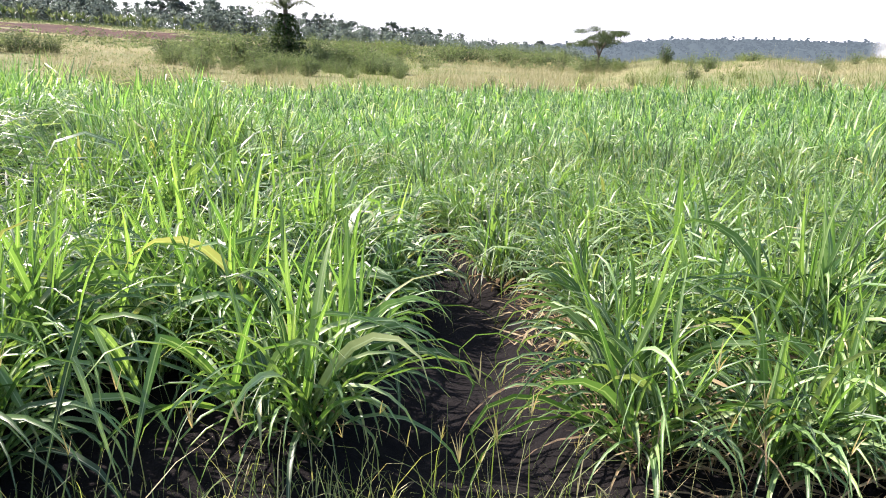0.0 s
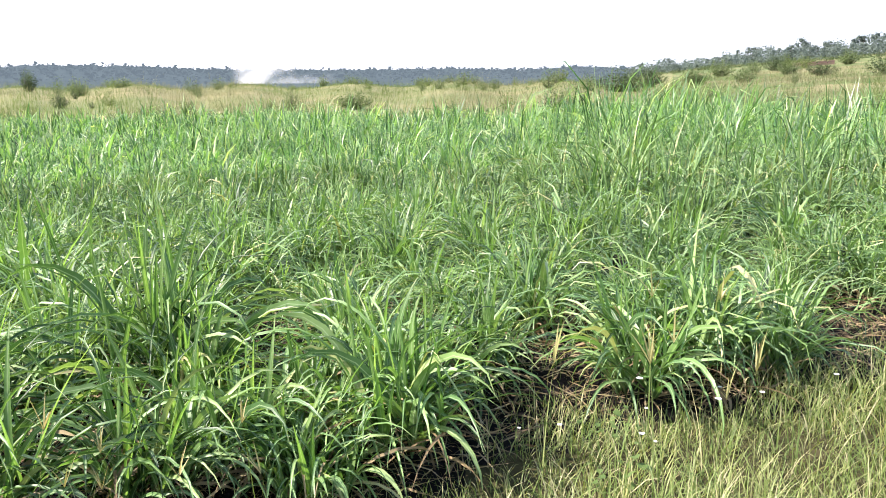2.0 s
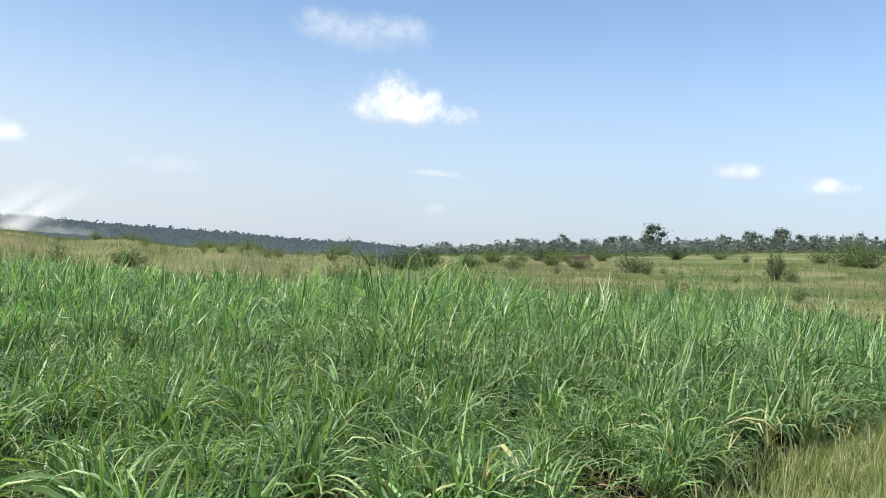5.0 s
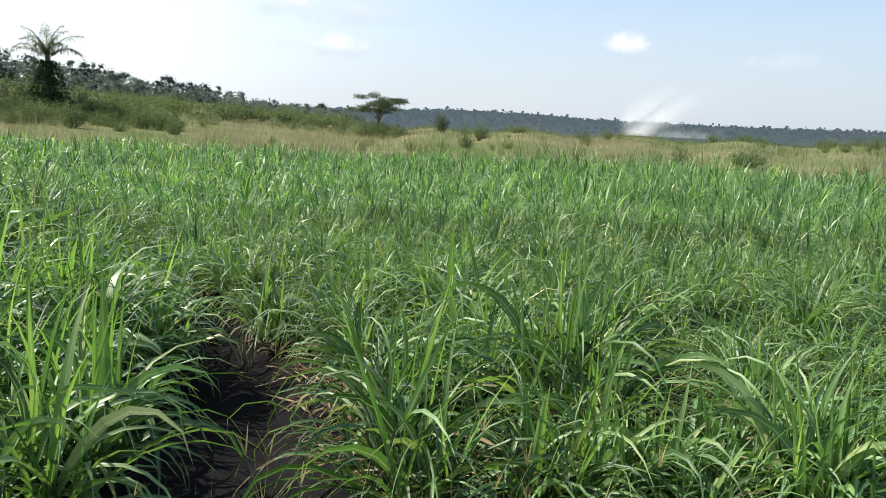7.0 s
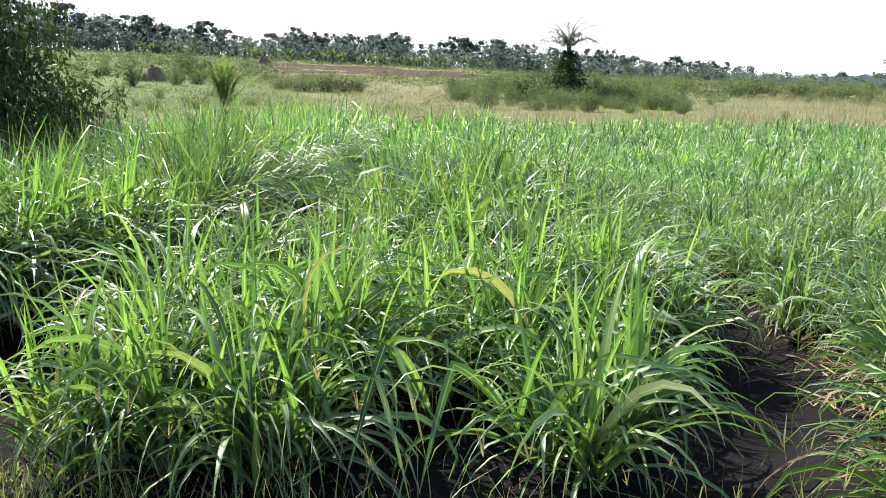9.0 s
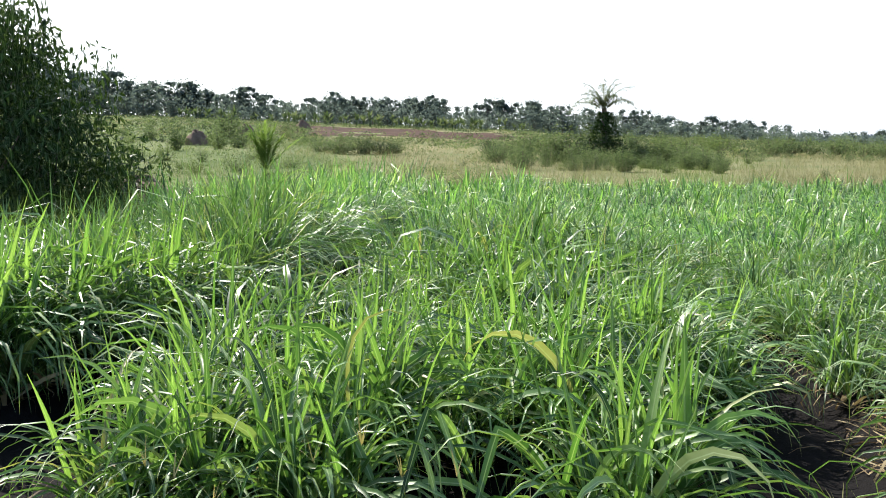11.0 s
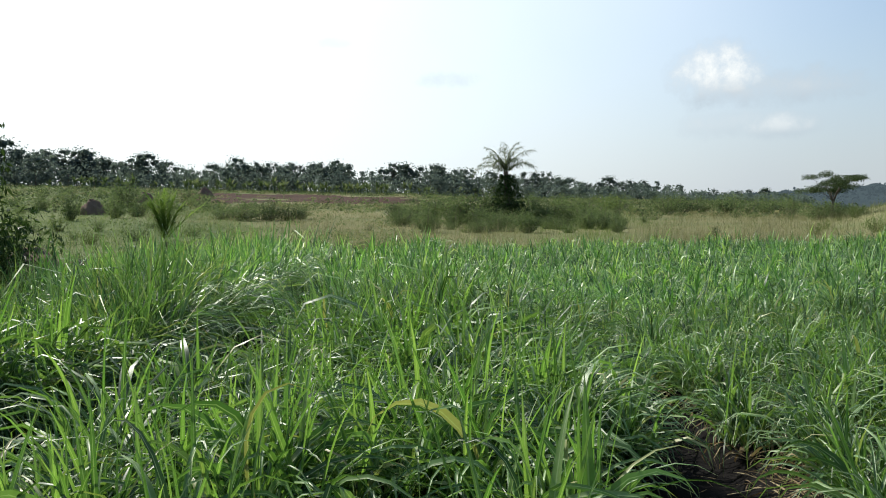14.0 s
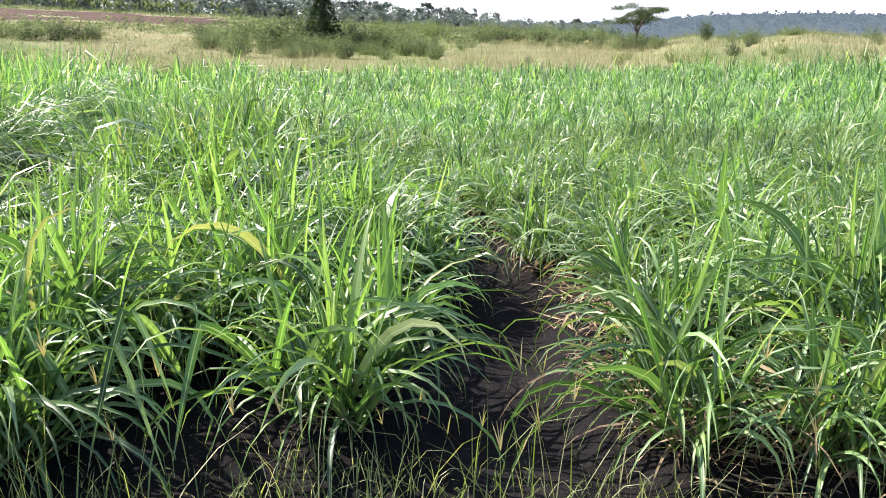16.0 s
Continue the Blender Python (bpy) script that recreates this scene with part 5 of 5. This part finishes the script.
def make_smoke():
    """A field fire's smoke, far off: a thin billowing sheet."""
    m, nt, bsdf, out = material("glowing_white_smoke")
    uv = nt.nodes.new("ShaderNodeUVMap").outputs[0]
    p = nt.nodes.new("ShaderNodeSeparateXYZ")
    link(nt, uv, p.inputs[0])
    even = nt.nodes.new("ShaderNodeMapping")
    even.inputs["Scale"].default_value = (2.1, 1.3, 1.0)
    link(nt, uv, even.inputs[0])
    puff = noise_of(nt, even.outputs[0], 4.6, 3.0, 0.5)
    u, v = p.outputs[0], p.outputs[1]
    # the plume leans to the right and widens as it climbs
    axis = calc(nt, "MULTIPLY_ADD", v, 0.36, 0.14)
    spread = calc(nt, "MULTIPLY_ADD", v, 0.30, 0.19)
    off = calc(nt, "ABSOLUTE", calc(nt, "DIVIDE", calc(nt, "SUBTRACT", u, axis), spread))
    off = calc(nt, "MULTIPLY_ADD", calc(nt, "SUBTRACT", puff.outputs[0], 0.5), 1.3, off)
    body = calc(nt, "MULTIPLY", smooth(nt, off, 1.25, -0.15), smooth(nt, v, 1.0, -0.15))
    body = calc(nt, "MULTIPLY", body, calc(nt, "MULTIPLY_ADD", puff.outputs[0], 1.0, 0.25, clamp=True))
    # a low drift along the ground
    drift = calc(nt, "MULTIPLY", smooth(nt, calc(nt, "MULTIPLY_ADD", puff.outputs[0], 0.25, v), 0.32, 0.12), smooth(nt, calc(nt, "ABSOLUTE", calc(nt, "SUBTRACT", u, 0.45)), 0.42, 0.1))
    alpha = calc(nt, "MAXIMUM", calc(nt, "MULTIPLY", calc(nt, "MULTIPLY", body, smooth(nt, u, 0.0, 0.10)), 0.95), calc(nt, "MULTIPLY", drift, 0.25))
    bsdf.inputs["Base Color"].default_value = (0.9, 0.9, 0.9, 1)
    # white emission stands in for sunlight on the smoke
    bsdf.inputs["Emission Color"].default_value = (1, 1, 1, 1)
    bsdf.inputs["Emission Strength"].default_value = 0.4
    bsdf.inputs["Roughness"].default_value = 1.0
    bsdf.inputs["Specular IOR Level"].default_value = 0.0
    clear, mix = nt.nodes.new("ShaderNodeBsdfTransparent"), nt.nodes.new("ShaderNodeMixShader")
    thin, both = nt.nodes.new("ShaderNodeBsdfTranslucent"), nt.nodes.new("ShaderNodeMixShader")
    thin.inputs[0].default_value = (0.9, 0.9, 0.9, 1)
    both.inputs[0].default_value = 0.5
    link(nt, bsdf.outputs[0], both.inputs[1])
    link(nt, thin.outputs[0], both.inputs[2])
    link(nt, alpha, mix.inputs[0])
    link(nt, clear.outputs[0], mix.inputs[1])
    link(nt, both.outputs[0], mix.inputs[2])
    link(nt, mix.outputs[0], out.inputs[0])
    n, k = 16, 32
    vv, uu = np.meshgrid(np.linspace(0, 1, n), np.linspace(0, 1, k), indexing="ij")
    turn = np.radians(42.6 + 8.4 * uu)
    r = 900 + 12 * np.sin(uu * 11) * np.sin(vv * 7)
    z = r * np.tan(np.radians(0.05 + 3.9 * vv)) + 1.6
    i, j = np.meshgrid(np.arange(n - 1), np.arange(k - 1), indexing="ij")
    faces = np.stack([i * k + j, i * k + j + 1, (i + 1) * k + j + 1, (i + 1) * k + j], -1).reshape(-1, 4)
    ob = new("smoke", mesh_of("smoke", np.stack([r * np.sin(turn), r * np.cos(turn), z], -1).reshape(-1, 3), faces, m, np.stack([uu, vv], -1).reshape(-1, 2)))
    tagged(ob, "white smoke drifting from a distant field fire", "smoke", kind="structure")


rng = np.random.default_rng(33)
make_hills()
make_smoke()


# ---- litter on the soil ----
def strew_litter():
    n = 17000
    x, y = np.concatenate([rng.uniform(-4, 10, 4000), rng.uniform(1.4, 7.5, 13000)]), np.concatenate([rng.uniform(0, 12, 4000), rng.uniform(0.3, 5, 13000)])
    r = np.hypot(x, y)
    ok = (y > verge_y(x) + 0.1) & (r < 12) & ((x > 0.6) | (rng.uniform(0, 1, n) < 0.3)) & ((np.abs(x - path_x(y, 1.0)) > 0.42) | (rng.uniform(0, 1, n) < 0.12))
    x, y = x[ok], y[ok]
    n = len(x)
    v, f, u = blades(np.stack([x, y, surface(x, y) + rng.uniform(0.0, 0.05, n)], 1), rng.uniform(0, 6.28, n), rng.uniform(0.05, 0.28, n), rng.uniform(0.004, 0.014, n),
                     rng.uniform(1.25, 1.6, n), rng.uniform(-0.5, 1.4, n), 3, 0.0, rng.normal(0, 1.6, n))
    tagged(new("leaf_litter", mesh_of("leaf_litter", v, f, M_DEAD, u)), "dry straw and dead leaves strewn on dark soil", "litter", kind="stuff")


rng = np.random.default_rng(34)
strew_litter()


# ---- small plants on the verge ----
def seed_stalk_mesh(r, tall):
    """A wiry stalk with a spray of thin seed fingers at its tip."""
    stalk = blades(np.zeros((1, 3)), np.zeros(1), np.array([tall]), np.array([0.004]), np.array([0.05]), np.array([r.uniform(0.1, 0.5)]), 6)
    tip = stalk[0][-1]
    n = r.integers(3, 6)
    fingers = blades(np.tile(tip, (n, 1)), r.uniform(0, 6.28, n), r.uniform(0.06, 0.11, n), np.full(n, 0.005), r.uniform(0.2, 0.8, n), r.uniform(0.1, 0.6, n), 4)
    return mesh_of("stalk", stalk[0], stalk[1], M_VERGE, stalk[2]), mesh_of("seed_head", fingers[0], fingers[1], M_SEED, fingers[2])


def weed_meshes(r, tall, leaf):
    """A soft weed with round leaves on thin stalks."""
    n = 16
    turn, lean = r.uniform(0, 6.28, n), r.uniform(0.1, 0.9, n)
    length = tall * r.uniform(0.5, 1.0, n)
    stems = [blades(np.zeros((1, 3)), turn[i:i + 1], length[i:i + 1], np.array([0.006]), lean[i:i + 1], np.array([0.3]), 3) for i in range(n)]
    tips = [v[-2:].mean(0) for v, _, _ in stems]
    k = 10
    a = np.arange(k) * 2 * math.pi / k
    ring = np.stack([np.sin(a) * 0.5, np.cos(a) * 0.5 + 0.35, 0.10 * np.cos(2 * a)], 1)
    shape = np.concatenate([[[0, 0.3, -0.06]], ring])
    fan = np.array([(0, 1 + i, 1 + (i + 1) % k) for i in range(k)])
    leaf_me = mesh_of("leaf", shape, fan, M_WEED, np.stack([shape[:, 0] + 0.5, shape[:, 1] * 0.9], 1))
    places = [pose(*tips[i], r.uniform(-40, 30), r.uniform(-25, 25), -math.degrees(turn[i])) @ Matrix.Scale(leaf * r.uniform(0.6, 1.2), 4) for i in range(n)]
    return [mesh_of("stem", v, f, M_WEED, u) for v, f, u in stems], leaf_me, places


def set_verge_plants():
    stalks = [seed_stalk_mesh(rng, t) for t in (0.34, 0.42, 0.5, 0.38, 0.46)]
    for k in range(64):
        x = rng.uniform(-1.6, 2.0) if k < 34 else rng.uniform(2.6, 7.5)
        y = float(verge_y(x)) - rng.uniform(-0.02, 0.5 if k < 34 else 1.2)
        ob = tagged(new("seed_stalk"), "wiry stalk with a forked seed head on the verge", "seed stalk", "seed stalks")
        ob.matrix_basis = pose(x, y, float(surface(x, y)) - 0.01, 0, 0, rng.uniform(0, 360)) @ Matrix.Scale(rng.uniform(0.8, 1.25) * (1.0 if x < 2 else 1.4), 4)
        for name, me in zip(("stalk", "seed_head"), stalks[k % 5]):
            part(name, me, ob)
    for x, y, tall, leaf in ((4.12, -0.69, 0.32, 0.085), (3.85, -0.81, 0.28, 0.095), (4.39, 1.6, 0.36, 0.045), (3.3, 1.1, 0.2, 0.035), (5.4, -0.35, 0.26, 0.045), (3.0, 0.95, 0.18, 0.035)):
        stems, leaf_me, places = weed_meshes(rng, tall, leaf)
        ob = tagged(new("weed"), "soft green weed with rounded leaves on the verge", "weed", "verge weeds")
        ob.location = (x, y, float(surface(x, y)) - 0.01)
        for stem in stems:
            part("stem", stem, ob)
        for m in places:
            part("leaf", leaf_me, ob).matrix_basis = m
    # a few small white flowers
    k = 6
    a = np.arange(k) * 2 * math.pi / k
    petals = np.concatenate([[[0, 0, 0]], np.stack([np.sin(a), np.cos(a), np.full(k, 0.25)], 1) * 0.011])
    head = mesh_of("flower_head", petals, np.array([(0, 1 + i, 1 + (i + 1) % k) for i in range(k)]), M_FLOWER, np.full((k + 1, 2), 0.5))
    stem = blades(np.zeros((1, 3)), np.zeros(1), np.array([0.22]), np.array([0.004]), np.array([0.05]), np.array([0.2]), 4)
    stem_me = mesh_of("stem", stem[0], stem[1], M_WEED, stem[2])
    for i in range(12):
        x = rng.uniform(2.9, 4.6)
        y = float(verge_y(x)) - rng.uniform(0.0, 0.7)
        ob = tagged(new("wild_flower"), "tiny white wild flower on a thin stem", "flower", "wild flowers")
        ob.matrix_basis = pose(x, y, float(surface(x, y)) - 0.01, 0, 0, rng.uniform(0, 360)) @ Matrix.Scale(rng.uniform(0.8, 1.5), 4)
        part("stem", stem_me, ob)
        part("flower_head", head, ob, "white flower head").location = tuple(stem[0][-1])


M_SEED = blade_material("seed_heads", [(0.0, (0.24, 0.24, 0.09)), (1.0, (0.42, 0.36, 0.18))], None, (1.3, 1.2, 0.8), 0.3, 0.7)
M_WEED = blade_material("weed_leaves", [(0.0, (0.085, 0.14, 0.04)), (1.0, (0.15, 0.215, 0.07))], None, (1.6, 1.7, 0.8), 0.35, 0.5)
M_FLOWER = blade_material("white_petals", [(0.0, (0.75, 0.75, 0.70)), (1.0, (0.85, 0.85, 0.82))], None, (1.0, 1.0, 0.95), 0.3, 0.6)
rng = np.random.default_rng(35)
set_verge_plants()


# ---- a pale post far off on the slope ----
def make_post():
    x, y = at(92.1, 80)
    ob = tagged(new("post"), "pale weathered post standing on the green slope", "post")
    ob.location = (x, y, float(ground_height(x, y)) - 0.1)
    part("shaft", mesh_of("shaft", *tube([(0, 0, 0), (0.01, 0, 0.6), (0, 0.01, 1.15), (0, 0.01, 1.2)], [0.055, 0.05, 0.045, 0.02], 8)[:2], M_SEED), ob)


make_post()
